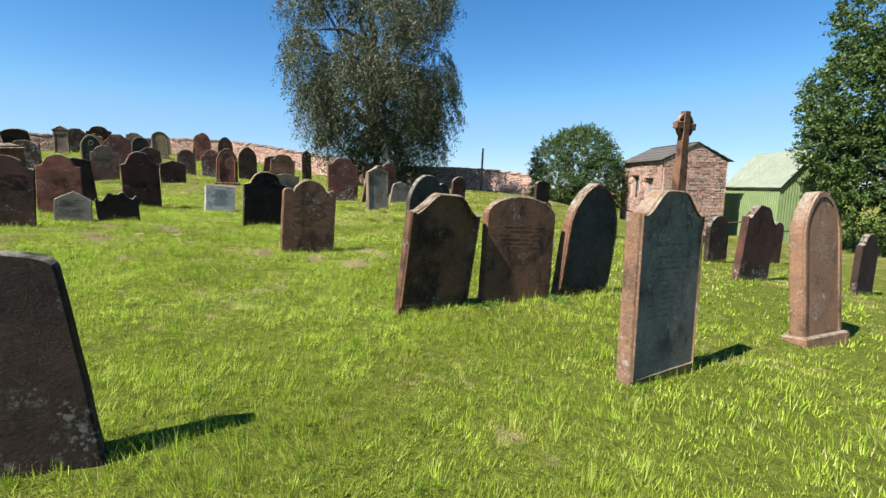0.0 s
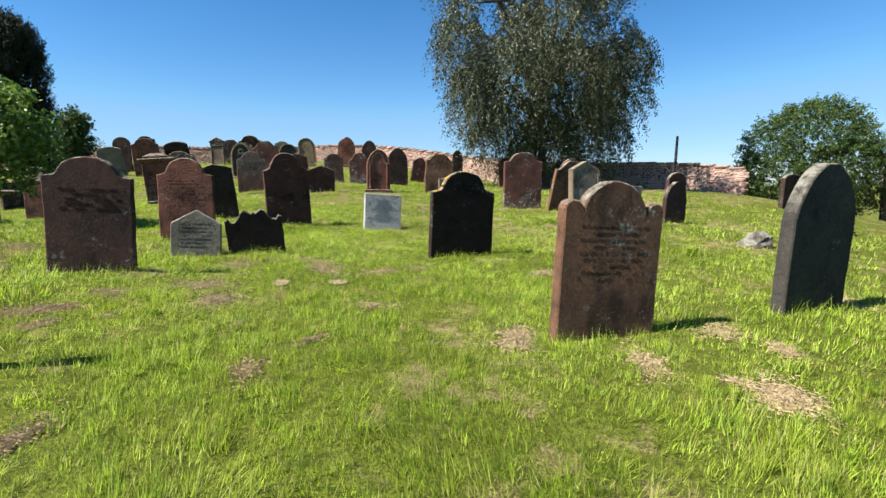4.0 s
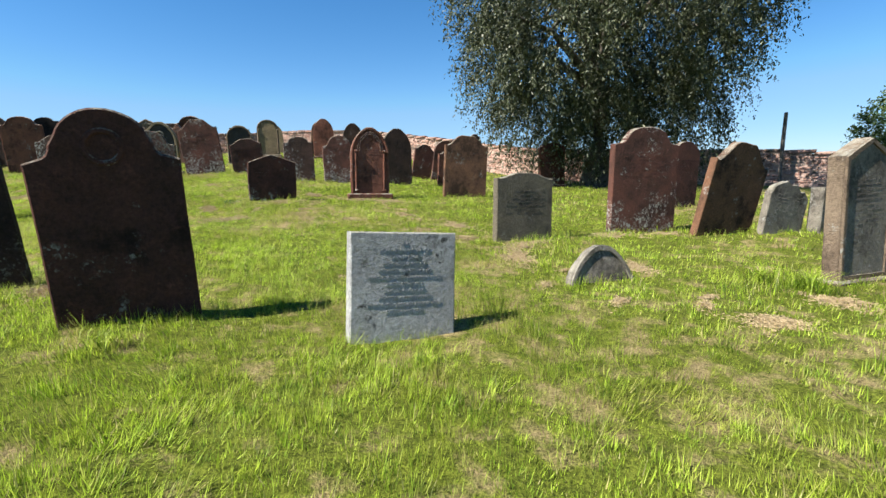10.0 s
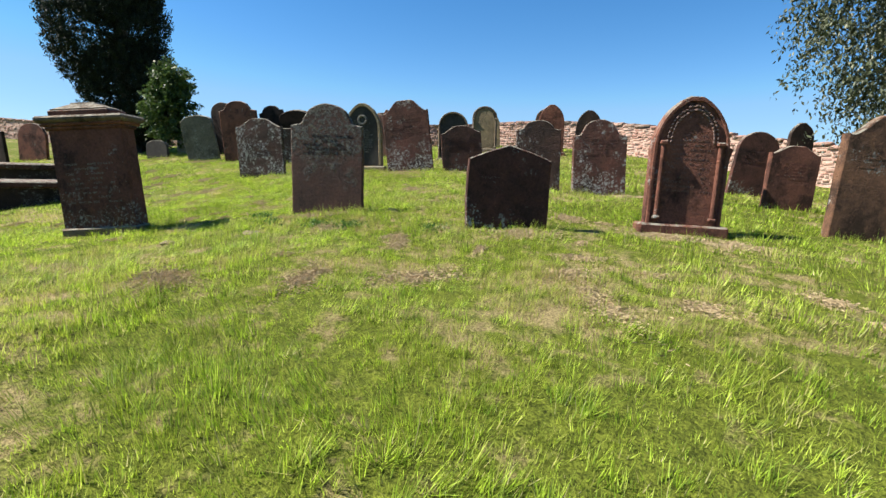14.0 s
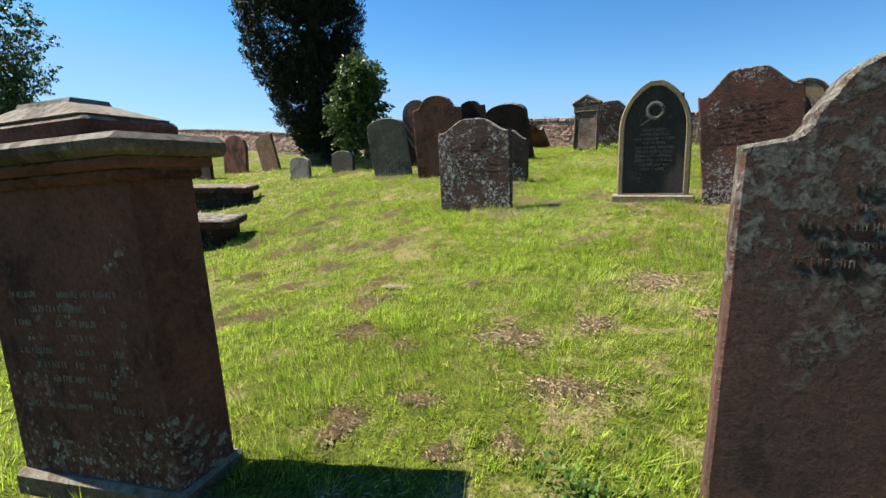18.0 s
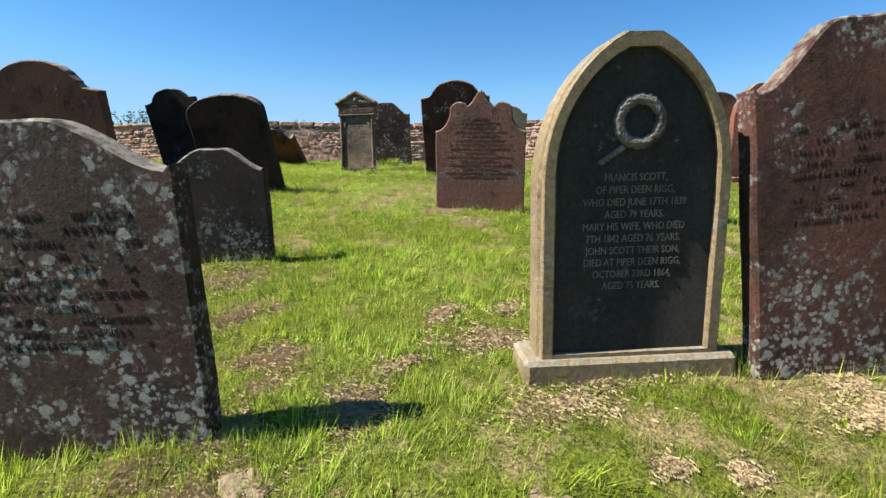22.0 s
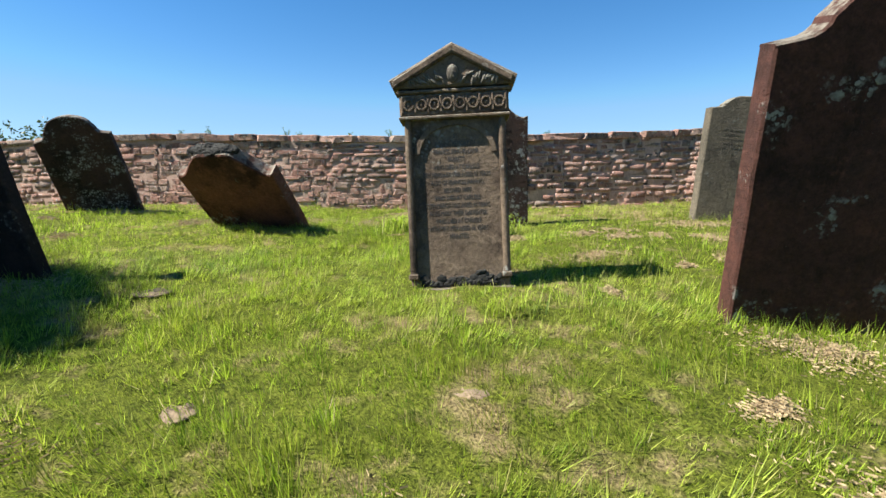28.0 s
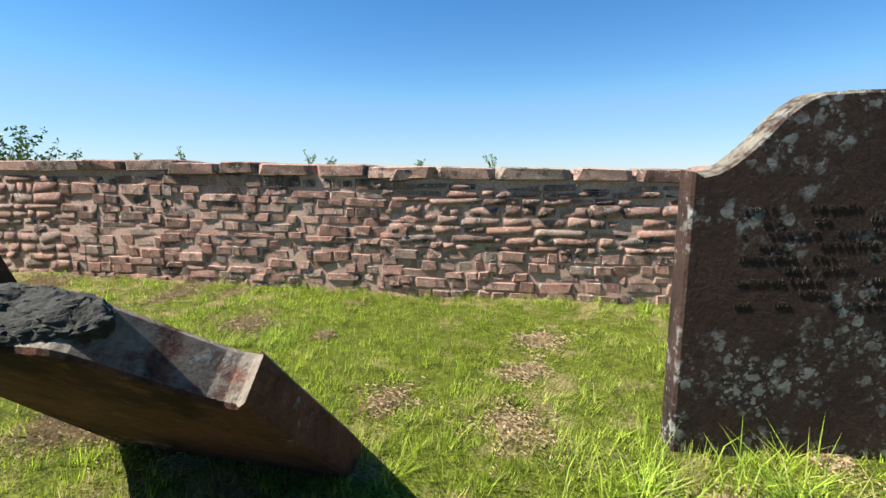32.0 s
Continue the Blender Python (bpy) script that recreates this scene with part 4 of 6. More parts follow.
    H(-17.35, 26.95, 0.88, 1.45, 0.16, 30, 0, 0, "round", PALE, "pale-edged headstone with dark arched panel", 0.04, 0, None, 0.06, 0.004, BROWN, panel=SLATE, deep=0.045)
    H(-16.9, 32.4, 0.95, 1.65, 0.14, 30, 6, -4, "round", SAND, "leaning headstone with pale edge by the wall")
    H(-26.71, 27.36, 1.04, 1.55, 0.14, 30, -11, 4, "shoulder", DARK, "tall blackened shouldered headstone near the wall", sh=1.30, sink=-0.12)
    H(-21.65, 32.76, 0.95, 1.45, 0.14, 28, 5, 0, "shoulder", DUSK, "grey-brown headstone with curved top before the wall", sh=1.28)
    H(-34.6, 19.8, 1.25, 1.65, 0.14, 28, -5, 0, "shoulder", DARK, "dark leaning shouldered headstone")
    H(-34.8, 21.1, 1.35, 1.55, 0.14, 28, 2, 0, "round", RED, "red lichened round-topped headstone")
    H(-32.75, 22.03, 0.9, 1.48, 0.12, 28, -18, 0, "gable", ORANGE, "leaning orange-red slab by the yew")
    H(-36.5, 12.6, 0.9, 1.2, 0.12, 28, -4, 0, "round", DARK, "dark round-topped headstone under the far tree")
    H(-37.6, 13.9, 0.8, 1.0, 0.12, 28, 3, 0, "shoulder", RED, "red shouldered headstone under the far tree")
    H(-34.6, 14.9, 0.9, 0.7, 0.14, 28, 0, 0, "camber", GREY, "low grey headstone with curved top")
    H(-36.0, 15.2, 0.8, 1.1, 0.12, 28, -3, 0, "camber", REDDARK, "dark red headstone at the churchyard edge")
    return f2, g1, g5, d1, b3


f2, g1, g5, d1, b3 = stones()


def hay_mats():
    """Flat mats of dry grass left by the mower, many along the feet of the stones."""
    r = np.random.default_rng(23)
    spots = list(SPOTS)
    for x, y, w, yaw in FEET:
        if off_track(np.array([x]), np.array([y]))[0] < 6.5 and y > 17:
            c, s = math.cos(radians(yaw)), math.sin(radians(yaw))
            for k in range(2):
                u, q = r.uniform(-0.6, 0.6) * w, r.uniform(-0.55, -0.12)
                spots.append((x + c * u - s * q, y + s * u + c * q, r.uniform(0.10, 0.22), 1.7, radians(yaw)))
    vs, fs, k = [], [], 0
    for x, y, rad, sx, turn in spots:
        n = int(15000 * rad)
        aa = r.uniform(0, 6.283, n)
        rr = rad * np.abs(r.normal(0, 0.62, n)) * (1 + 0.35 * np.sin(aa * 2 + x) + 0.25 * np.sin(aa * 5 + y))
        ex, ey = rr * np.cos(aa) * sx, rr * np.sin(aa)
        px, py = x + ex * math.cos(turn) - ey * math.sin(turn), y + ex * math.sin(turn) + ey * math.cos(turn)
        pz = ground_z(px, py) + micro(px, py) + 0.004 + r.uniform(0.0, 0.016, n)
        th, ln, wd = r.uniform(0, 6.283, n), r.uniform(0.004, 0.015, n), r.uniform(0.0005, 0.0009, n)
        tx, ty = np.cos(th), np.sin(th)
        tilt = r.uniform(-0.35, 0.35, n)
        v = np.empty((n, 4, 3))
        for i, (s, w) in enumerate(((-1, -1), (1, -1), (1, 1), (-1, 1))):
            v[:, i] = np.stack([px + tx * ln * s - ty * wd * w, py + ty * ln * s + tx * wd * w, pz + ln * s * tilt * 0.6 + 0.003 * w], -1)
        vs.append(v.reshape(-1, 3))
        fs.append(np.arange(n * 4).reshape(-1, 4) + k)
        k += n * 4
    tagged(new("dry_grass", fast_mesh("dry_grass", np.concatenate(vs), np.concatenate(fs), HAY)), "mats of dried mown grass lying on the turf", "grass", kind="stuff")


def foot_grass():
    """Longer unmown blades round the feet of the stones."""
    r = np.random.default_rng(22)
    xs, ys, hs = [], [], []
    for x, y, w, yaw in FEET:
        c, s = math.cos(radians(yaw)), math.sin(radians(yaw))
        n = int(420 * w)
        side = r.uniform(0, 1, n) < 0.35
        u = np.where(side, np.sign(r.uniform(-1, 1, n)) * (w / 2 + np.abs(r.normal(0.05, 0.07, n))), r.uniform(-0.5, 0.5, n) * w)
        q = np.where(side, r.normal(0, 0.09, n), np.sign(r.uniform(-1.3, 0.7, n)) * (0.08 + np.abs(r.normal(0, 0.05, n))))
        thin = np.sin(u * 9 + x * 5) + np.sin(u * 23 + y * 7) + r.normal(0, 0.5, n) > -0.2
        xs.append((x + c * u - s * q)[thin])
        ys.append((y + s * u + c * q)[thin])
        hs.append(r.uniform(0.05, 0.17, thin.sum()))
    blade_mesh("long_grass", np.concatenate(xs), np.concatenate(ys), np.concatenate(hs), 0.0055, r, "long uncut grass around the feet of headstones", BLADE)


hay_mats()
foot_grass()


def rotated(parent, y, z):
    return Matrix.Translation((0, y, z)) @ pose(0, 0, 0, 90, 0, 0)


words("FRANCIS SCOTT,\nOF PIPER DEEN RIGG,\nWHO DIED JUNE 17TH 1839\nAGED 79 YEARS.\nMARY HIS WIFE, WHO DIED\n7TH 1842 AGED 76 YEARS.\nJOHN SCOTT THEIR SON,\nDIED AT PIPER DEEN RIGG,\nOCTOBER 23RD 1864,\nAGED 75 YEARS.", 0.050, PALEINK, f2, rotated(f2, -0.087, 0.93), wide=0.48)
words("SACRED\nTO THE MEMORY OF\nGEORGE LITTLE\nWHO DIED AT WESTLINTON\nAGED 81 YEARS\nALSO OF ESTHER HIS WIFE\nMAY 1ST 1863 AGED 8\nALSO OF ANN THEIR DAUGHTER\nNOV 1866 AGED\nALSO OF RICHARD THEIR SON WHO\nDEC 31ST 186 AGED 33\nALSO JOHN THEIR SON WHO DIED\nMAY 1ST 1878 AGED\nALSO WILLIAM THEIR SON WHO DIED\nAPRIL 17 1897 AGED 71 YEARS", 0.045, REDCRUST, g1, rotated(g1, -0.061, 1.20), wide=0.84)

white = headstone(-6.74, 13.94, 0.79, 0.79, 0.13, 35.5, 4.2, -5.6, "square", WHITE, "small white granite headstone with lead lettering", 0, 0, None, 0, 0.004, sink=0.05)
words("IN\nLOVING MEMORY OF\nSARAH JANE\nBELOVED WIFE OF\nWALTER ARMSTRONG\nWHO DIED 7TH JANUARY 1908\nAGED 57 YEARS\nAND THE ABOVE\nWALTER ARMSTRONG\nWHO DIED 2ND JANUARY 1924\nAGED 81 YEARS", 0.043, LEADINK, white, rotated(white, -0.066, 0.69), wide=0.56)


# ---- monuments of other shapes ----
def pedestal():
    p = thing("pedestal_tomb", pose(-15.66, 17.10, gz(-15.66, 17.1), 0, -4.5, 40) @ Matrix.Diagonal((0.82, 1.2, 0.93, 1)), "leaning red sandstone pedestal tomb with moulded cap", "tomb")
    bm = bmesh.new()
    box(bm, 0, 0, 0.58, 1.06, 0.24, 1.66, None, 0.015)
    for v in bm.verts:
        v.co.x *= 1 - 0.02 * v.co.z
    part("body", bm, PEDRED, p)
    for z, dx, dz, name in ((1.385, 0.05, 0.05, "neck_moulding"), (1.43, 0.11, 0.05, "lower_cornice")):
        bm = bmesh.new()
        box(bm, 0, 0, z, 1.04 + dx, 0.24 + dx, dz, None, 0.014)
        part(name, bm, RED, p)
    bm = bmesh.new()
    box(bm, 0, 0, 1.49, 1.24, 0.44, 0.08, None, 0.026)
    for v in bm.verts:
        v.co += noise.noise_vector(v.co * 6) * 0.012
    part("cornice", bm, BROWN, p, "lichened moulded cornice")
    bm = bmesh.new()
    box(bm, -0.02, 0, 1.565, 0.84, 0.34, 0.08, None, 0.015)
    part("cap_base", bm, RED, p)
    bm = bmesh.new()
    box(bm, -0.02, 0, 1.65, 0.80, 0.32, 0.11, None, 0.02)
    for v in bm.verts:
        if v.co.z > 1.65:
            v.co.x = -0.02 + (v.co.x + 0.02) * 0.45
            v.co.y *= 0.45
    part("cap", bm, BROWN, p, "grey lichened cap stone")
    bm = bmesh.new()
    box(bm, 0, 0, 0.02, 1.10, 0.30, 0.14, None, 0.02)
    part("base", bm, BROWN, p)
    part("inscription", lettering(9, 0.86, 0.92, 0.062, 5, 0.030, -0.122), PALEINK, p)["kind"] = "stuff"


pedestal()


def ring(bm, cx, y, cz, r, t, d, n=20):
    loops = []
    for i in range(n):
        a = 2 * math.pi * i / n
        loops.append([bm.verts.new((cx + math.cos(a) * rr, yy, cz + math.sin(a) * rr)) for rr, yy in ((r - t, y), (r - t * 0.5, y - d), (r + t * 0.5, y - d), (r + t, y))])
    for i in range(n):
        for k in range(3):
            bm.faces.new((loops[i - 1][k], loops[i][k], loops[i][k + 1], loops[i - 1][k + 1]))


def medallion():
    bm = bmesh.new()
    ring(bm, 0, -0.064, 1.34, 0.11, 0.022, 0.014, 24)
    part("medallion", bm, REDDARK, b3)


medallion()


def wreath(parent, z, y, r, mat):
    """A carved wreath of small leaves."""
    bm = bmesh.new()
    rnd = random.Random(3)
    for i in range(30):
        a = 2 * math.pi * i / 30
        c = Vector((math.cos(a) * r, y - 0.008, z + math.sin(a) * r))
        m = Matrix.Translation(c) @ Euler((0, -a + rnd.uniform(-0.6, 0.6), 0)).to_matrix().to_4x4() @ Matrix.Diagonal((0.028, 0.020, 0.036, 1))
        bmesh.ops.create_icosphere(bm, subdivisions=1, radius=1, matrix=m)
    for i in range(6):
        m = Matrix.Translation((-r * 0.8 - 0.018 * i, y - 0.006, z - r - 0.02 - 0.012 * i)) @ Matrix.Diagonal((0.02, 0.012, 0.014, 1))
        bmesh.ops.create_icosphere(bm, subdivisions=1, radius=1, matrix=m)
    part("carved_wreath", bm, mat, parent)


wreath(f2, 1.19, -0.088, 0.095, GREY)


def shaft_pair(stone, half, z0, z1, y, mat):
    """Two slim engaged shafts with little capitals and bases."""
    for s in (-1, 1):
        bm = bmesh.new()
        bmesh.ops.create_cone(bm, cap_ends=True, segments=12, radius1=0.026, radius2=0.025, depth=z1 - z0, matrix=Matrix.Translation((s * half, y, (z0 + z1) / 2)))
        box(bm, s * half, y, z1 + 0.02, 0.085, 0.075, 0.05, None, 0.012)
        box(bm, s * half, y, z0 + 0.01, 0.08, 0.07, 0.04, None, 0.012)
        part("shaft", bm, mat, stone)


def leaf_band(stone, cz, rx, rz, y, mat, n=30, top=1.0):
    """Carved leaves following an arch."""
    bm = bmesh.new()
    rnd = random.Random(7)
    for i in range(n + 1):
        a = math.pi * i / n
        for q in (-0.028, 0.012):
            c = (math.cos(a) * (rx + q), y - rnd.uniform(0, 0.008), cz + math.sin(a) * (rz + q) * (top if abs(i - n / 2) < 3 else 1.0))
            m = Matrix.Translation(c) @ Euler((0, -a + rnd.uniform(-0.7, 0.7), 0)).to_matrix().to_4x4() @ Matrix.Diagonal((0.013, 0.012, 0.024, 1))
            bmesh.ops.create_icosphere(bm, subdivisions=1, radius=1, matrix=m)
    part("carved_leaf_band", bm, mat, stone)


shaft_pair(g5, 0.405, 0.16, 1.14, -0.10, BROWN)
leaf_band(g5, 1.20, 0.375, 0.39, -0.088, DARK)
shaft_pair(d1, 0.31, 0.16, 1.0, -0.085, RED)
leaf_band(d1, 1.04, 0.26, 0.36, -0.075, DUSKINK, 24, 1.06)


def aedicule():
    x, y = -23.45, 29.00
    p = thing("headstone", pose(x, y, 2.67, -6.9, -2.3, 26.0) @ Matrix.Diagonal((0.95, 1, 1.05, 1)), "brown headstone with carved pediment, frieze and arched panel", "headstone", "headstones")
    w = 0.74
    bm = bmesh.new()
    box(bm, 0, 0, 0.60, w, 0.15, 1.70, None, 0.01)
    part("slab", bm, BROWN, p)
    bm = bmesh.new()
    extrude_outline(bm, [(0.44, 1.41), (0.47, 1.47), (0, 1.70), (-0.47, 1.47), (-0.44, 1.41)], -0.13, 0.10, 0.012)
    part("pediment", bm, BROWN, p)
    bm = bmesh.new()
    for s in (-1, 1):
        m = Matrix.Translation((s * 0.21, -0.14, 1.545)) @ Euler((0, s * 0.47, 0)).to_matrix().to_4x4()
        box(bm, 0, 0, 0, 0.50, 0.05, 0.055, m, 0.012)
    part("pediment_moulding", bm, BROWN, p)
    bm = bmesh.new()
    box(bm, 0, -0.02, 1.30, 0.80, 0.19, 0.15, None, 0.015)
    part("frieze", bm, BROWN, p)
    for i in range(8):
        bm = bmesh.new()
        ring(bm, -0.33 + i * 0.0943, -0.115, 1.30, 0.034, 0.010, 0.014, 14)
        bmesh.ops.create_icosphere(bm, subdivisions=1, radius=1, matrix=Matrix.Translation((-0.33 + i * 0.0943, -0.114, 1.30)) @ Matrix.Diagonal((0.018, 0.012, 0.018, 1)))
        part("roundel", bm, BROWN, p)
    for i in range(9):
        bm = bmesh.new()
        box(bm, -0.377 + i * 0.0943, -0.118, 1.30, 0.016, 0.016, 0.11, None, 0.004)
        part("frieze_bar", bm, BROWN, p)
    for s, z in ((0, 1.385), (1, 1.215)):
        bm = bmesh.new()
        box(bm, 0, -0.03, z, 0.83 - 0.02 * s, 0.20, 0.022, None, 0.006)
        part("fillet", bm, BROWN, p)
    bm = bmesh.new()
    rnd = random.Random(18)
    for i in range(46):
        c = (rnd.uniform(-0.33, 0.30), -0.082, 0.10 + abs(rnd.gauss(0, 0.025)))
        bmesh.ops.create_icosphere(bm, subdivisions=1, radius=1, matrix=Matrix.Translation(c) @ Matrix.Diagonal((rnd.uniform(0.02, 0.045), 0.012, rnd.uniform(0.012, 0.03), 1)))
    for v in bm.verts:
        v.co += noise.noise_vector(v.co * 40) * 0.008
    part("moss_crust", bm, MOSS, p, "black moss crust along the foot")
    bm = bmesh.new()
    rnd = random.Random(8)
    for s in (-1, 1):
        for i in range(11):
            c = (s * (0.07 + 0.025 * i), -0.135, 1.435 + 0.045 * (1 - i / 11) * (i % 3) / 2 + 0.01)
            m = Matrix.Translation(c) @ Euler((0, s * rnd.uniform(0.2, 1.3), 0)).to_matrix().to_4x4() @ Matrix.Diagonal((0.012, 0.016, 0.040, 1))
            bmesh.ops.create_icosphere(bm, subdivisions=1, radius=1, matrix=m)
    bmesh.ops.create_icosphere(bm, subdivisions=2, radius=1, matrix=Matrix.Translation((0, -0.14, 1.49)) @ Matrix.Diagonal((0.045, 0.03, 0.06, 1)))
    part("carved_foliage", bm, GREY, p)
    for s in (-1, 1):
        bm = bmesh.new()
        bmesh.ops.create_cone(bm, cap_ends=True, segments=12, radius1=0.028, radius2=0.026, depth=1.05, matrix=Matrix.Translation((s * 0.345, -0.085, 0.68)))
        box(bm, s * 0.345, -0.085, 1.215, 0.075, 0.075, 0.03, None, 0.008)
        box(bm, s * 0.345, -0.085, 0.16, 0.075, 0.075, 0.04, None, 0.008)
        part("shaft", bm, BROWN, p)
    bm = bmesh.new()
    pts_o, pts_i = arc(0, 0.98, 0.30, 0.22, 0, 180, 16), arc(0, 0.98, 0.265, 0.185, 0, 180, 16)
    prev = None
    for (ox, oz), (ix, iz) in zip(pts_o, pts_i):
        cur = [bm.verts.new((ox, -0.07, oz)), bm.verts.new((ox, -0.092, oz)), bm.verts.new((ix, -0.092, iz)), bm.verts.new((ix, -0.07, iz))]
        if prev:
            for k in range(3):
                bm.faces.new((prev[k], cur[k], cur[k + 1], prev[k + 1]))
        prev = cur
    part("panel_arch", bm, BROWN, p)
    bm = bmesh.new()
    box(bm, 0, -0.01, 0.0, 0.84, 0.28, 0.16, None, 0.03)
    part("plinth", bm, BROWN, p)
    words("IN\nLOVING MEMORY OF\nFRANCIS (FRANK) LAMB\nBARRETT\nWHO DIED AT CARLISLE\n7TH FEBRUARY 1902 AGED 37 YEARS\nALSO OF FRANCES (FANNY)\nBELOVED WIFE\nWHO DIED AT CARLISLE\n12TH MARCH 1965 AGED 91 YEARS\nALSO MARY THEIR DAUGHTER\nWHO DIED AT CARLISLE\n17TH MAY 1923 AGED 46 YEARS\nREUNITED", 0.046, INK, p, rotated(p, -0.0755, 1.08), wide=0.50)


aedicule()


def leaning_slab():
    x, y = -26.86, 30.39
    p = thing("headstone", pose(x, y, 2.71, 44.8, 0.0, 18.4), "fallen-forward red headstone with dark mossy top", "headstone", "headstones")
    bm = bmesh.new()
    extrude_outline(bm, worn(profile("swan", 1.15, 1.57), 0.012, 91), -0.086, 0.086, 0.014)
    part("slab", bm, RED, p)
    bm = bmesh.new()
    bmesh.ops.create_icosphere(bm, subdivisions=5, radius=1, matrix=Matrix.Translation((-0.03, 0.02, 1.55)) @ Matrix.Diagonal((0.30, 0.095, 0.065, 1)))
    for v in bm.verts:
        v.co += noise.noise_vector(v.co * 14) * 0.022 + noise.noise_vector(v.co * 55) * 0.012
    part("moss_cushion", bm, MOSS, p, "dark grey moss cushion")
    part("inscription", lettering(2, 0.6, 1.22, 0.05, 51, 0.020, -0.077), PALEINK, p)["kind"] = "stuff"


leaning_slab()


def table_tomb(x, y, yaw, l, w, h):
    p = thing("table_tomb", pose(x, y, gz(x, y), 2, 0, yaw), "low dark table tomb with flat lichened ledger slab", "tomb", "table tombs")
    bm = bmesh.new()
    box(bm, 0, 0, h * 0.5 - 0.15, l * 0.88, w * 0.84, h + 0.1, None, 0.02)
    part("base", bm, DARK, p)
    bm = bmesh.new()
    box(bm, 0, 0, h - 0.04, l, w, 0.14, None, 0.025)
    part("ledger_slab", bm, REDDARK, p)


table_tomb(-22.6, 17.9, 62, 2.0, 0.95, 0.50)
table_tomb(-26.3, 18.9, 62, 2.1, 1.0, 0.50)


def rock(x, y, s, label, mat):
    bm = bmesh.new()
    bmesh.ops.create_icosphere(bm, subdivisions=3, radius=1, matrix=Matrix.Diagonal((s, s * 0.6, s * 0.5, 1)))
    for v in bm.verts:
        v.co += noise.noise_vector(v.co * 3 / s) * s * 0.25
    ob = new("rock", mesh_from("rock", bm, mat))
    ob.matrix_basis = pose(x, y, gz(x, y) + s * 0.18, 10, -20, 30)
    tagged(ob, label, "rock")


rock(0.35, 14.1, 0.34, "broken grey stone lying in the grass", GREY)


def molehill(x, y, r):
    bm = bmesh.new()
    bmesh.ops.create_icosphere(bm, subdivisions=4, radius=1, matrix=Matrix.Diagonal((r * 0.8, r * 0.6, r * 0.06 + 0.008, 1)))
    for v in bm.verts:
        v.co += noise.noise_vector(v.co * 9 / r * 0.25) * r * 0.10 + noise.noise_vector(v.co * 60) * r * 0.045
    ob = new("soil_mound", mesh_from("soil_mound", bm, SOIL))
    ob.matrix_basis = pose(x, y, gz(x, y) - 0.01, 0, 0, x * 70)
    tagged(ob, "small crumbly molehill of dry soil in the turf", "molehill", "molehills")


for x, y, r in ((-21.44, 27.19, 0.19), (-22.74, 27.75, 0.19), (-23.73, 27.03, 0.11), (-22.83, 26.65, 0.12), (-20.78, 25.98, 0.18), (-22.53, 25.28, 0.17), (-18.38, 21.80, 0.16), (-18.24, 23.01, 0.13), (-17.32, 22.19, 0.16), (-13.51, 17.54, 0.16), (-13.54, 17.77, 0.16), (-13.98, 17.07, 0.12), (-13.65, 18.42, 0.14), (-10.04, 15.42, 0.14), (-9.36, 15.77, 0.17), (-17.13, 19.21, 0.19), (-5.91, 9.00, 0.19), (-5.35, 9.29, 0.15), (-25.24, 27.83, 0.15), (-26.11, 30.60, 0.13), (-3.70, 5.40, 0.15), (-4.28, 5.75, 0.08), (-28.60, 28.30, 0.16)):
    molehill(x, y, r)


# ---- boundary wall ----
WALL = [(-60, 20.5), (-47, 25.2), (-36, 29.9), (-30.2, 32.0), (-27.9, 32.9), (-25.2, 34.1), (-22.3, 35.8), (-17, 36.3), (-10, 34.4), (-5, 32.2), (2.2, 30.4), (4.6, 29.4)]
WALL_H, WALL_T = 1.23, 0.42


def block_meshes():
    out = []
    for k in range(14):
        bm = bmesh.new()
        box(bm, 0, 0, 0, 1, 1, 1, None, 0.10)
        for v in bm.verts:
            v.co += noise.noise_vector(v.co * 2.2 + Vector((k * 5.3, 0, 0))) * 0.13
        out.append(mesh_from("stone", bm, RUBBLE))
    return out


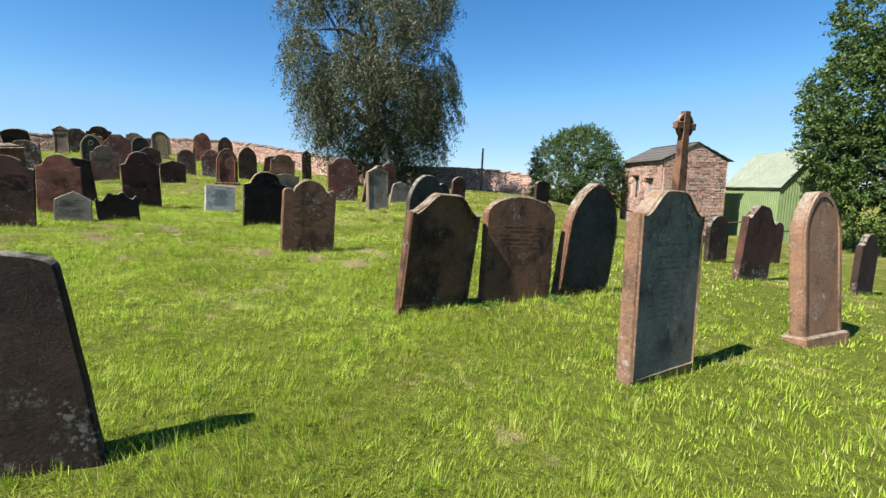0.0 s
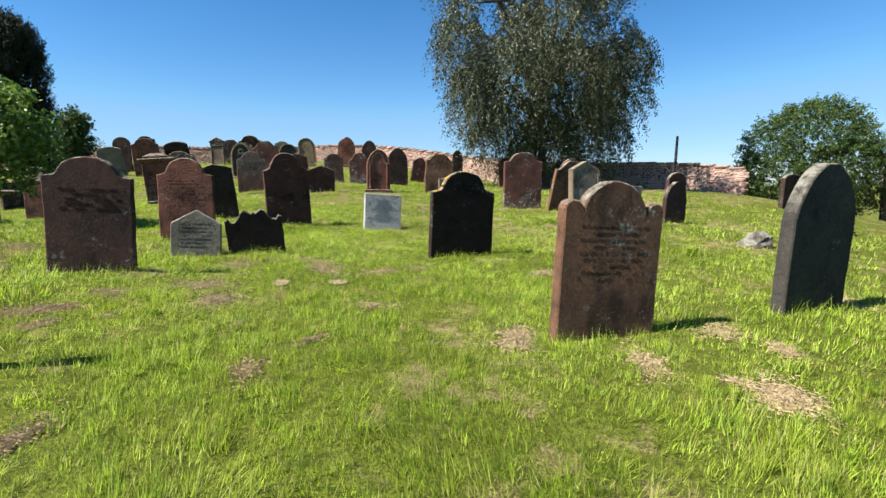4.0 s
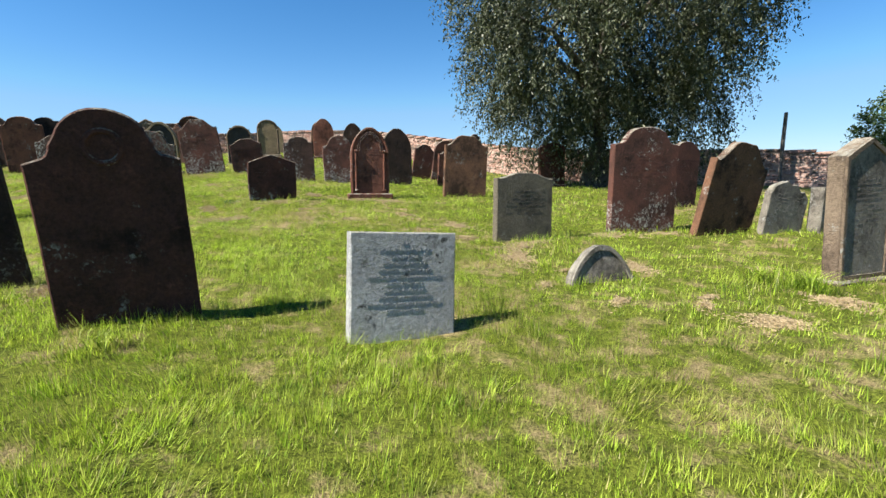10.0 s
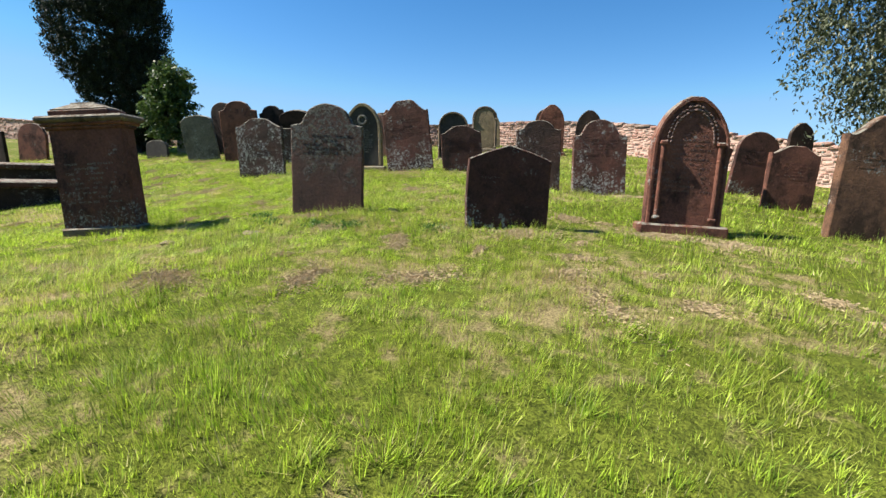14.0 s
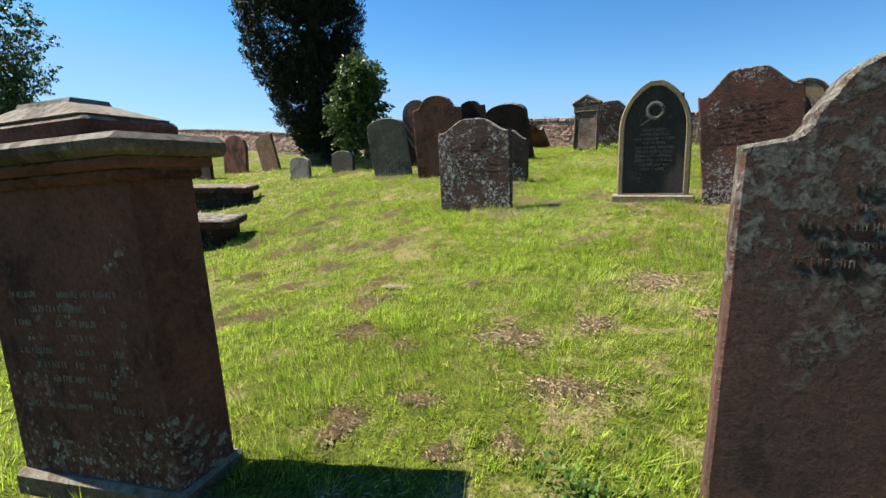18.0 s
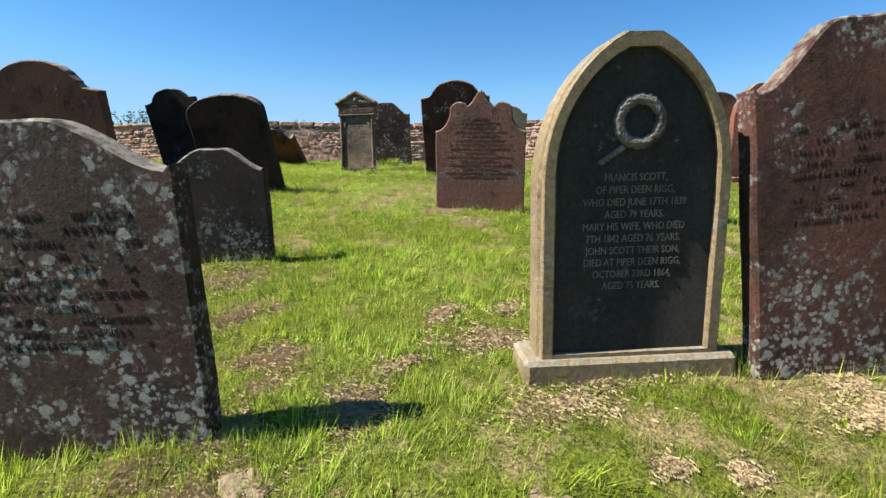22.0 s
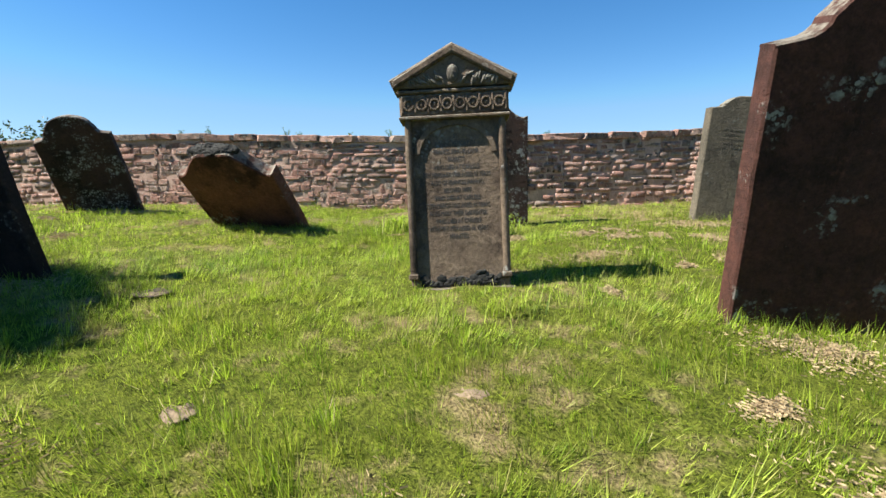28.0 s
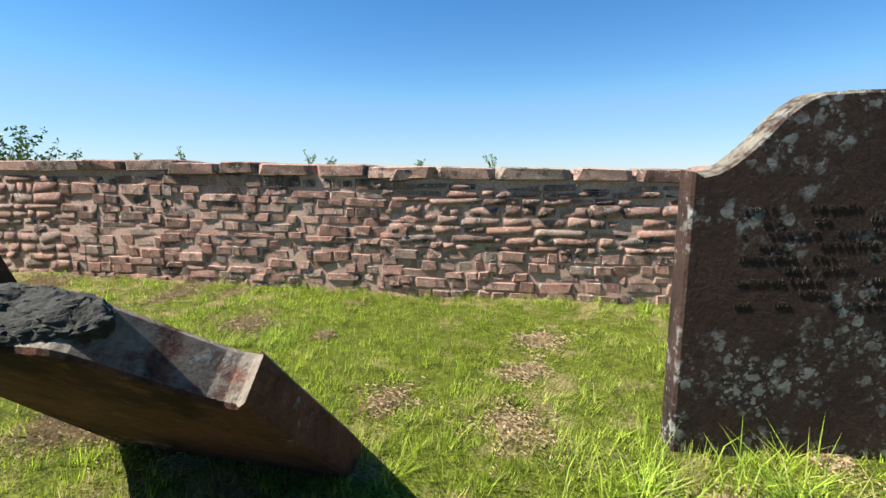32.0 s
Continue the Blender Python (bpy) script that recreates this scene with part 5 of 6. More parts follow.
def boundary_wall():
    rnd = random.Random(14)
    blocks = block_meshes()
    arrays = []
    for me in blocks:
        v = np.empty(len(me.vertices) * 3)
        me.vertices.foreach_get("co", v)
        me.calc_loop_triangles()
        t = np.empty(len(me.loop_triangles) * 3, dtype=np.int32)
        me.loop_triangles.foreach_get("vertices", t)
        arrays.append((v.reshape(-1, 3), t.reshape(-1, 3)))
    w = thing("boundary_wall", Matrix.Identity(4), "weathered red sandstone rubble wall with stone coping", "wall", kind="structure")
    bm = bmesh.new()
    jv, jf, nv = [], [], 0
    made = 0
    for (ax, ay), (bx, by) in zip(WALL, WALL[1:]):
        d = Vector((bx - ax, by - ay, 0))
        ln = d.length
        d.normalize()
        yaw = math.atan2(d.y, d.x)
        nrm = Vector((d.y, -d.x, 0))
        # mortar core, stepped with the ground
        k = max(2, int(ln / 1.0))
        prev = None
        for i in range(k + 1):
            q = Vector((ax, ay, 0)) + d * (ln * i / k)
            g = gz(q.x, q.y)
            cur = [bm.verts.new(q + nrm * s * (WALL_T / 2) + Vector((0, 0, g + z))) for s, z in ((1, -0.4), (1, WALL_H - 0.03), (-1, WALL_H - 0.03), (-1, -0.4))]
            if prev:
                for j in range(4):
                    bm.faces.new((prev[j], cur[j], cur[(j + 1) % 4], prev[(j + 1) % 4]))
            prev = cur
        z = -0.03
        while z < WALL_H - 0.10:
            ch = rnd.uniform(0.055, 0.13)
            if z + ch > WALL_H - 0.06:
                ch = WALL_H - 0.03 - z
            u = rnd.uniform(-0.2, 0)
            while u < ln:
                bw = (rnd.uniform(0.07, 0.20) if rnd.random() < 0.6 else rnd.uniform(0.20, 0.40)) * (1.3 if ch < 0.1 else 1.0)
                c = Vector((ax, ay, 0)) + d * (u + bw / 2)
                near = -34.0 < c.x < -22.5 and made < 300 and (-31.5 < c.x < -23.5)
                far = c.x < -38 or c.x > 5
                hh = ch * (rnd.uniform(0.88, 1.08) if rnd.random() < 0.85 else rnd.uniform(0.6, 0.85))
                out = rnd.uniform(-0.016, 0.006)
                m = Matrix.Translation(c + nrm * (WALL_T / 2 - 0.075 + out) + Vector((0, 0, gz(c.x, c.y) + z + ch / 2 + rnd.uniform(-0.012, 0.012)))) @ Euler((rnd.uniform(-0.03, 0.03), rnd.uniform(-0.04, 0.04), yaw + rnd.uniform(-0.03, 0.03))).to_matrix().to_4x4() @ Matrix.Diagonal((bw * 1.0, 0.18, hh, 1))
                i = rnd.randrange(len(blocks))
                if near:
                    made += 1
                    ob = new("stone", blocks[i])
                    ob.parent = w
                    ob.matrix_basis = m
                elif not (far and rnd.random() < 0.3):
                    v, f = arrays[i]
                    M = np.array(m)
                    jv.append(v @ M[:3, :3].T + M[:3, 3])
                    jf.append(f + nv)
                    nv += len(v)
                u += bw + rnd.uniform(0.0, 0.018)
            z += ch
        # coping
        u = 0.0
        while u < ln:
            bw = rnd.uniform(0.35, 0.75)
            c = Vector((ax, ay, 0)) + d * (u + bw / 2)
            m = Matrix.Translation(c + nrm * 0.005 + Vector((0, 0, gz(c.x, c.y) + WALL_H + rnd.uniform(-0.005, 0.012)))) @ Euler((rnd.uniform(-0.03, 0.03), rnd.uniform(-0.02, 0.02), yaw)).to_matrix().to_4x4() @ Matrix.Diagonal((bw * 1.02, WALL_T + 0.07, 0.12, 1))
            i = rnd.randrange(len(blocks))
            if -33 < c.x < -14:
                ob = new("coping_stone", blocks[i])
                ob.parent = w
                ob.matrix_basis = m
            else:
                v, f = arrays[i]
                M = np.array(m)
                jv.append(v @ M[:3, :3].T + M[:3, 3])
                jf.append(f + nv)
                nv += len(v)
            u += bw
    part("mortar_core", bm, MORTAR, w)
    rest = new("rubble_stones", fast_mesh("rubble_stones", np.concatenate(jv), np.concatenate(jf), RUBBLE))
    rest.parent = w
    rest["kind"] = "stuff"


# ---- trees ----
def tube(bm, pts, radii, seg=8):
    rings = []
    for i, p in enumerate(pts):
        a = pts[max(i - 1, 0)]
        b = pts[min(i + 1, len(pts) - 1)]
        q = (b - a).to_track_quat("Z", "Y")
        rings.append([bm.verts.new(p + q @ Vector((math.cos(2 * math.pi * k / seg) * radii[i], math.sin(2 * math.pi * k / seg) * radii[i], 0))) for k in range(seg)])
    for a, b in zip(rings, rings[1:]):
        for k in range(seg):
            bm.faces.new((a[k - 1], a[k], b[k], b[k - 1]))
    bm.faces.new(rings[-1])


def leaf_cards(pos, out_dir, size, rng, slim=0.5, hang=0.5):
    """Small folded leaves at pos; returns verts and faces."""
    n = len(pos)
    a = rng.normal(size=(n, 3))
    a[:, 2] -= hang * 1.5
    a /= np.linalg.norm(a, axis=1)[:, None]
    b = rng.normal(size=(n, 3))
    b -= a * (a * b).sum(1)[:, None]
    b /= np.linalg.norm(b, axis=1)[:, None]
    c = np.cross(a, b)
    s = (size * rng.uniform(0.6, 1.35, n))[:, None]
    v = np.empty((n, 4, 3))
    v[:, 0] = pos
    v[:, 1] = pos + a * s * 0.5 + b * s * slim * 0.5 + c * s * 0.08
    v[:, 2] = pos + a * s
    v[:, 3] = pos + a * s * 0.5 - b * s * slim * 0.5 + c * s * 0.08
    k = np.arange(n)[:, None] * 4
    f = np.concatenate([k + [0, 1, 2], k + [0, 2, 3]], 0)
    return v.reshape(-1, 3), f


def crown_points(lobes, sprays, per, length, droop, rng, shell=0.55):
    """Leaf places along short sprays that start in the outer shell of each lobe and bend outwards and down."""
    wts = np.array([l[3] * l[4] * l[5] for l in lobes]) ** 0.67
    wts = wts / wts.sum()
    which = rng.choice(len(lobes), sprays, p=wts)
    L = np.array(lobes)[which]
    d = rng.normal(size=(sprays, 3))
    d /= np.linalg.norm(d, axis=1)[:, None]
    r = shell + (1 - shell) * rng.uniform(0, 1, sprays) ** 0.6
    start = L[:, :3] + d * L[:, 3:6] * r[:, None]
    out = d + rng.normal(size=d.shape) * 0.45
    out /= np.linalg.norm(out, axis=1)[:, None]
    ln = length * rng.uniform(0.5, 1.3, sprays)
    u = rng.uniform(0, 1, (sprays, per))
    p = start[:, None] + out[:, None] * (u * ln[:, None])[..., None] * 0.6
    p[..., 2] -= droop * ln[:, None] * u ** 1.5
    p += rng.normal(size=p.shape) * 0.05 * length
    return p.reshape(-1, 3)


def tree(name, x, y, lobes, trunk, limbs, sprays, per, length, droop, size, mat, label, seed, slim=0.5, hang=0.5, shell=0.55, category="tree"):
    rng = np.random.default_rng(seed)
    t = thing(name, pose(x, y, gz(x, y)), label, category)
    bm = bmesh.new()
    h, r0 = trunk
    pts = [Vector((0.12 * math.sin(i * 1.3), 0.1 * math.cos(i * 1.7) - 0.1, -0.3 + (h + 0.3) * i / 7)) for i in range(8)]
    tube(bm, pts, [r0 * (1.35 if i == 0 else 1 - 0.12 * i) for i in range(8)], 12)
    part("trunk", bm, BARK, t)
    for k in range(limbs):
        bm = bmesh.new()
        l = lobes[k % len(lobes)]
        base = Vector((0, 0, h * rng.uniform(0.35, 0.95)))
        tip = Vector((l[0], l[1], l[2])) + Vector((rng.uniform(-0.6, 0.6) * l[3], rng.uniform(-0.6, 0.6) * l[4], rng.uniform(-0.2, 0.7) * l[5]))
        mid = base.lerp(tip, 0.5) + Vector((0, 0, 0.12 * (tip - base).length))
        tube(bm, [base, base.lerp(mid, 0.6), mid, mid.lerp(tip, 0.6), tip], [r0 * 0.38, r0 * 0.3, r0 * 0.2, r0 * 0.12, 0.01], 6)
        part("branch", bm, BARK, t)
    p = crown_points(lobes, sprays, per, length, droop, rng, shell)
    v, f = leaf_cards(p, None, size, rng, slim, hang)
    ob = new("crown", fast_mesh("crown", v, f, mat))
    ob.parent = t
    return t


def small_lobes(n, seed, rx, rz, z0, z1, r0, r1):
    """Lesser lobes spread over the outside of a crown."""
    q = np.random.default_rng(seed)
    out = []
    for k in range(n):
        a, t = q.uniform(0, 6.283), q.uniform(0, 1)
        z = z0 + (z1 - z0) * t
        s = math.sin(math.pi * (0.18 + 0.72 * t)) * rx * q.uniform(0.8, 1.08)
        r = q.uniform(r0, r1)
        out.append((math.cos(a) * s, math.sin(a) * s, z, r, r, r * q.uniform(0.8, 1.5)))
    return out


tree("weeping_tree", -4.5, 28.2, [(-0.9, 0, 4.6, 2.3, 2.6, 3.0), (1.3, 0.3, 4.4, 2.0, 2.4, 2.8), (0.2, 0, 8.2, 2.2, 2.3, 2.6), (-1.5, 0, 11.4, 1.6, 1.8, 2.2), (2.3, 0.2, 10.8, 1.7, 1.8, 2.6), (-1.9, 0.1, 2.4, 1.5, 1.6, 1.7), (-3.1, 0, 4.4, 1.4, 1.5, 1.9), (0.2, -0.3, 2.1, 1.4, 1.4, 1.5), (2.5, 0.2, 2.6, 1.6, 1.6, 1.8), (3.6, 0.1, 4.6, 1.3, 1.4, 1.8)] + small_lobes(34, 8, 4.6, 5, 2.6, 12.8, 0.6, 1.3),
     (8.5, 0.42), 30, 9800, 28, 1.0, 0.8, 0.105, SILVER, "large weeping tree with drooping silver-green foliage", 31, 0.42, 0.9, 0.55)
tree("yew_tree", -31.2, 23.4, [(-0.3, -0.4, 4.8, 2.1, 2.1, 2.8), (0.1, 0.1, 2.5, 1.7, 1.7, 2.0), (-0.5, -0.4, 6.4, 1.5, 1.5, 1.5), (0.45, -0.1, 6.2, 1.3, 1.3, 1.5), (0, 0, 7.1, 0.7, 0.7, 0.8), (0.1, 0.2, 1.0, 1.1, 1.1, 1.0)], (5, 0.5), 8, 9500, 17, 0.45, -0.55, 0.12, YEW, "dark columnar yew tree on a thick trunk", 32, 0.3, -0.7, 0.6)
tree("holly_bush", -27.2, 23.2, [(0, 0, 1.5, 0.8, 0.8, 1.1), (0.3, 0, 2.4, 0.6, 0.6, 0.7)], (1.5, 0.08), 5, 700, 14, 0.5, 0.0, 0.13, HOLLY, "dark leafy shrub growing beside the yew", 39, 0.5, 0.1, 0.3, "bush")
tree("elder_tree", -13.3, 10.8, [(0, 0, 1.5, 1.0, 1.0, 0.9), (-0.6, 0.3, 1.9, 0.7, 0.7, 0.6), (0.6, 0, 1.8, 0.7, 0.7, 0.6), (0.1, 0, 2.3, 0.6, 0.6, 0.5)], (1.6, 0.09), 10, 620, 14, 0.5, 0.2, 0.12, ELDER, "small bright green leafy tree among the headstones", 33, 0.5, 0.2, 0.2)
tree("round_bush", 7.9, 31.8, [(0, 0, 2.4, 3.0, 2.8, 2.7), (-1.6, -0.5, 1.5, 1.6, 1.6, 1.5), (1.8, 0, 1.6, 1.7, 1.7, 1.7), (0.4, 0, 4.0, 1.8, 1.8, 1.3)], (2, 0.15), 8, 4200, 20, 0.6, 0.0, 0.10, HOLLY, "large round green bush beyond the graves", 34, 0.5, 0.1, 0.7, "bush")
tree("broad_tree", 23.5, 25.0, [(0, 0, 7, 5.2, 5.2, 5), (-2.5, -2, 3.5, 3.6, 3.6, 3.4), (2.5, -2.5, 3.2, 3.6, 3.6, 3.2), (-1, 0, 12, 3.5, 3.5, 3.5), (-4.4, -1, 7.5, 2.2, 2.2, 2.0), (-5.0, -1, 5.2, 1.6, 1.6, 1.4)], (9, 0.5), 20, 6200, 22, 0.9, 0.1, 0.16, HOLLY, "large dark green broadleaved tree beside the sheds", 35, 0.55, 0.3, 0.6)
tree("broad_tree", -40.5, 11.3, [(0.5, 0, 2.0, 3.0, 3.0, 2.0), (0, 0, 5.0, 3.8, 3.8, 3.6), (2.2, 0, 3.4, 2.3, 2.3, 2.2), (-2, 0, 4, 2.8, 2.8, 2.6), (0, 0, 8, 2.4, 2.4, 2.2)], (5, 0.35), 14, 3400, 20, 0.8, 0.1, 0.14, HOLLY, "dark broadleaved tree at the churchyard edge", 36, 0.55, 0.3, 0.55)
tree("hawthorn_bush", -38.0, 32.8, [(0, 0, 1.3, 1.4, 1.3, 0.9), (1.1, 0, 1.1, 0.9, 0.9, 0.6), (-1.0, 0, 1.1, 1.0, 1.0, 0.7)], (1.4, 0.08), 12, 330, 12, 0.55, -0.15, 0.10, HOLLY, "straggly green bush growing behind the wall", 37, 0.5, 0.0, 0.3, "bush")


# ---- sheds, cross and fence beyond the graves ----
def hut():
    x, y, g = 11.35, 26.6, -0.75
    a, b = Vector((-0.11, 0.994, 0)), Vector((0.994, 0.11, 0))
    rot_m = Matrix(((b.x, a.x, 0, x), (b.y, a.y, 0, y), (0, 0, 1, g), (0, 0, 0, 1)))
    W, L, E, A = 3.6, 4.7, 3.7, 4.65
    h = thing("stone_hut", rot_m, "small red sandstone outbuilding with slate roof", "building")
    # walls of four sides; the long front has a window and a door
    bm = bmesh.new()
    t = 0.35
    extrude_outline(bm, [(0, -0.8), (W, -0.8), (W, E), (W / 2, A), (0, E)], 0, t, 0.01)
    part("gable_wall", bm, MORTAR, h)
    bm = bmesh.new()
    extrude_outline(bm, [(0, -0.8), (W, -0.8), (W, E), (W / 2, A), (0, E)], L - t, L, 0.01)
    part("gable_wall", bm, MORTAR, h)
    bm = bmesh.new()
    for y0, y1, z0, z1 in ((t, 1.0, -0.8, E), (1.0, 1.9, 2.75, E), (1.9, 2.6, -0.8, E), (2.6, 3.4, -0.8, 1.6), (2.6, 3.4, 2.9, E), (3.4, L - t, -0.8, E)):
        box(bm, t / 2, (y0 + y1) / 2, (z0 + z1) / 2, t, y1 - y0, z1 - z0)
    part("front_wall", bm, MORTAR, h)
    bm = bmesh.new()
    box(bm, W - t / 2, L / 2, E / 2 - 0.4, t, L - 2 * t, E + 0.8)
    part("back_wall", bm, MORTAR, h)
    bm = bmesh.new()
    box(bm, 0.24, 1.45, 0.97, 0.06, 0.86, 3.5, None, 0.01)
    part("door", bm, DOORPAINT, h, "grey plank door")
    bm = bmesh.new()
    box(bm, 0.22, 3.0, 2.25, 0.02, 0.78, 1.28)
    win = part("window", bm, VOID, h)
    bm = bmesh.new()
    box(bm, 0.16, 3.0, 2.25, 0.05, 0.05, 1.28)
    box(bm, 0.16, 3.0, 2.25, 0.05, 0.78, 0.05)
    part("window_frame", bm, DOORPAINT, win)
    sl = math.atan2(A - E, W / 2)
    for s in (-1, 1):
        bm = bmesh.new()
        run = (W / 2 + 0.25) / math.cos(sl)
        m = Matrix.Translation((W / 2 + s * (W / 4 + 0.1), L / 2, (E + A) / 2 + 0.06 - 0.05)) @ Euler((0, s * sl, 0)).to_matrix().to_4x4()
        n = 9
        for i in range(n):
            u = -run / 2 + run * (i + 0.5) / n
            box(bm, u, 0, 0.012 * ((i if s < 0 else n - i) % 2) + 0.02, run / n + 0.05, L + 0.3, 0.03, m @ Euler((0, -s * 0.05, 0)).to_matrix().to_4x4())
        part("roof_slope", bm, ROOF, h)
    bm = bmesh.new()
    tube(bm, [Vector((-0.06, L - 0.1, E - 0.1)), Vector((-0.06, L - 0.1, -0.3))], [0.05, 0.05], 8)
    part("downpipe", bm, IRON, h)
    # rubble facing of the two walls in view
    rnd = random.Random(5)
    for name, face in (("gable_facing", 0), ("front_facing", 1)):
        bm = bmesh.new()
        z = -0.5
        while z < A - 0.15:
            ch = rnd.uniform(0.11, 0.2)
            lo, hi = 0.0, (W if face == 0 else L)
            if face == 0 and z > E - 0.1:
                k = (z + ch - E) / (A - E) * W / 2
                lo, hi = k, W - k
            elif face == 1 and z > E - 0.15:
                break
            u = lo
            while u < hi - 0.08:
                bw = min(rnd.uniform(0.2, 0.6), hi - u)
                c = u + bw / 2
                opening = face == 1 and ((0.95 < c < 1.95 and z < 2.7) or (2.55 < c < 3.45 and 1.5 < z < 2.85))
                if not opening:
                    if face == 0:
                        box(bm, c, -0.02 + rnd.uniform(-0.02, 0.02), z + ch / 2, bw - 0.03, 0.10, ch - 0.025)
                    else:
                        box(bm, -0.02 + rnd.uniform(-0.02, 0.02), c, z + ch / 2, 0.10, bw - 0.03, ch - 0.025)
                u += bw
            z += ch
        part(name, bm, RUBBLE, h, "coursed red sandstone rubble")


hut()


def tin_shed():
    x, y, g = 16.7, 25.2, -1.3
    a, b = Vector((-0.1, 0.995, 0)), Vector((0.995, 0.1, 0))
    m0 = Matrix(((b.x, a.x, 0, x), (b.y, a.y, 0, y), (0, 0, 1, g), (0, 0, 0, 1)))
    W, L, E, A = 3.5, 4.2, 3.0, 4.85
    s = thing("tin_shed", m0, "green corrugated iron shed with pale weathered roof", "shed")

    def corrugated(p0, du, dv, u, top, mat, name, label=""):
        """A ribbed sheet from p0 along du; its height at each rib is top(k), along dv."""
        bm = bmesh.new()
        n = int(u / 0.05)
        nrm = du.cross(dv)
        prev = None
        for i in range(n + 1):
            q = p0 + du * (u * i / n) + nrm * (0.014 * math.sin(i * math.pi / 1.5))
            cur = (bm.verts.new(q), bm.verts.new(q + dv * top(i / n)))
            if prev:
                bm.faces.new((prev[0], cur[0], cur[1], prev[1]))
            prev = cur
        part(name, bm, mat, s, label)
    X, Y, Z = Vector((1, 0, 0)), Vector((0, 1, 0)), Vector((0, 0, 1))
    gab = lambda k: E + 0.6 + (A - E) * (1 - abs(2 * k - 1))
    corrugated(Vector((0, 0, -0.6)), X, Z, W, gab, GREENTIN, "gable_sheet")
    corrugated(Vector((0, L, -0.6)), X, Z, W, gab, GREENTIN, "gable_sheet")
    corrugated(Vector((0, L, -0.6)), -Y, Z, L, lambda k: E + 0.6, GREENTIN, "side_sheet")
    corrugated(Vector((W, 0, -0.6)), Y, Z, L, lambda k: E + 0.6, GREENTIN, "side_sheet")
    sl = math.hypot(W / 2 + 0.15, A - E + 0.1)
    up = Vector((W / 2, 0, A - E)).normalized()
    up2 = Vector((-W / 2, 0, A - E)).normalized()
    corrugated(Vector((-0.12, L + 0.1, E - 0.10)), -Y, up, L + 0.25, lambda k: sl, PALETIN, "roof_slope", "pale weathered green roof")
    corrugated(Vector((W + 0.12, -0.15, E - 0.10)), Y, up2, L + 0.25, lambda k: sl, PALETIN, "roof_slope", "pale weathered green roof")
    bm = bmesh.new()
    box(bm, W * 0.58, -0.03, 1.2, 1.5, 0.05, 2.5, None, 0.01)
    part("door", bm, GREENTIN, s)
    bm = bmesh.new()
    box(bm, W * 0.58, -0.05, 2.5, 1.7, 0.08, 0.10)
    part("door_track", bm, IRON, s)
    bm = bmesh.new()
    box(bm, -0.06, L / 2, E - 0.12, 0.10, L + 0.2, 0.08)
    part("gutter", bm, IRON, s)


tin_shed()


def celtic_cross():
    x, y = 8.92, 19.45
    g = gz(x, y)
    top = 4.42 - g
    c = thing("celtic_cross", pose(x, y, g, 0, 1, 30), "tall red sandstone wheel cross on a stepped plinth", "cross")
    for i, (w, h0, h1) in enumerate(((1.7, -0.3, 0.22), (1.25, 0.22, 0.50), (0.8, 0.50, 0.95))):
        bm = bmesh.new()
        box(bm, 0, 0, (h0 + h1) / 2, w, w, h1 - h0, None, 0.03)
        part("step", bm, BROWN, c)
    bm = bmesh.new()
    zc = top - 0.55
    hw = lambda z: 0.26 - 0.10 * (z - 0.95) / (zc - 0.95)
    vs = []
    lo = [bm.verts.new((s1 * 0.26, s2 * 0.17, 0.93)) for s1, s2 in ((-1, -1), (1, -1), (1, 1), (-1, 1))]
    hi = [bm.verts.new((s1 * 0.15, s2 * 0.11, top)) for s1, s2 in ((-1, -1), (1, -1), (1, 1), (-1, 1))]
    bm.faces.new(lo[::-1])
    bm.faces.new(hi)
    for i in range(4):
        bm.faces.new((lo[i - 1], lo[i], hi[i], hi[i - 1]))
    part("shaft", bm, SAND, c)
    bm = bmesh.new()
    box(bm, 0, 0, zc, 1.18, 0.20, 0.27, None, 0.02)
    part("cross_arms", bm, SAND, c)
    bm = bmesh.new()
    n = 32
    rings = []
    for i in range(n):
        an = 2 * math.pi * i / n
        rings.append([bm.verts.new((math.cos(an) * r, yy, zc + math.sin(an) * r)) for r, yy in ((0.36, -0.07), (0.47, -0.07), (0.47, 0.07), (0.36, 0.07))])
    for i in range(n):
        for k in range(4):
            bm.faces.new((rings[i - 1][k], rings[i][k], rings[i][(k + 1) % 4], rings[i - 1][(k + 1) % 4]))
    bmesh.ops.recalc_face_normals(bm, faces=bm.faces[:])
    part("wheel_ring", bm, RED, c)


celtic_cross()


def grave_post(x, y, h, w=0.34, label="square red sandstone post of a grave enclosure"):
    p = thing("stone_post", pose(x, y, gz(x, y), 0, 0, 30), label, "post", "enclosure posts")
    bm = bmesh.new()
    box(bm, 0, 0, h / 2 - 0.15, w, w, h + 0.3, None, 0.02)
    part("post", bm, RED, p)
    bm = bmesh.new()
    vs = box(bm, 0, 0, h + 0.04, w + 0.06, w + 0.06, 0.10, None, 0.015)
    for v in bm.verts:
        if v.co.z > h + 0.06:
            v.co.x *= 0.6
            v.co.y *= 0.6
    part("cap", bm, RED, p)
    return Vector((x, y, gz(x, y) + h - 0.15))


P1, P2, P3, P4 = grave_post(4.9, 15.6, 1.35), grave_post(7.3, 16.6, 1.35), grave_post(10.1, 16.0, 1.45, 0.42), grave_post(12.2, 17.0, 1.35)


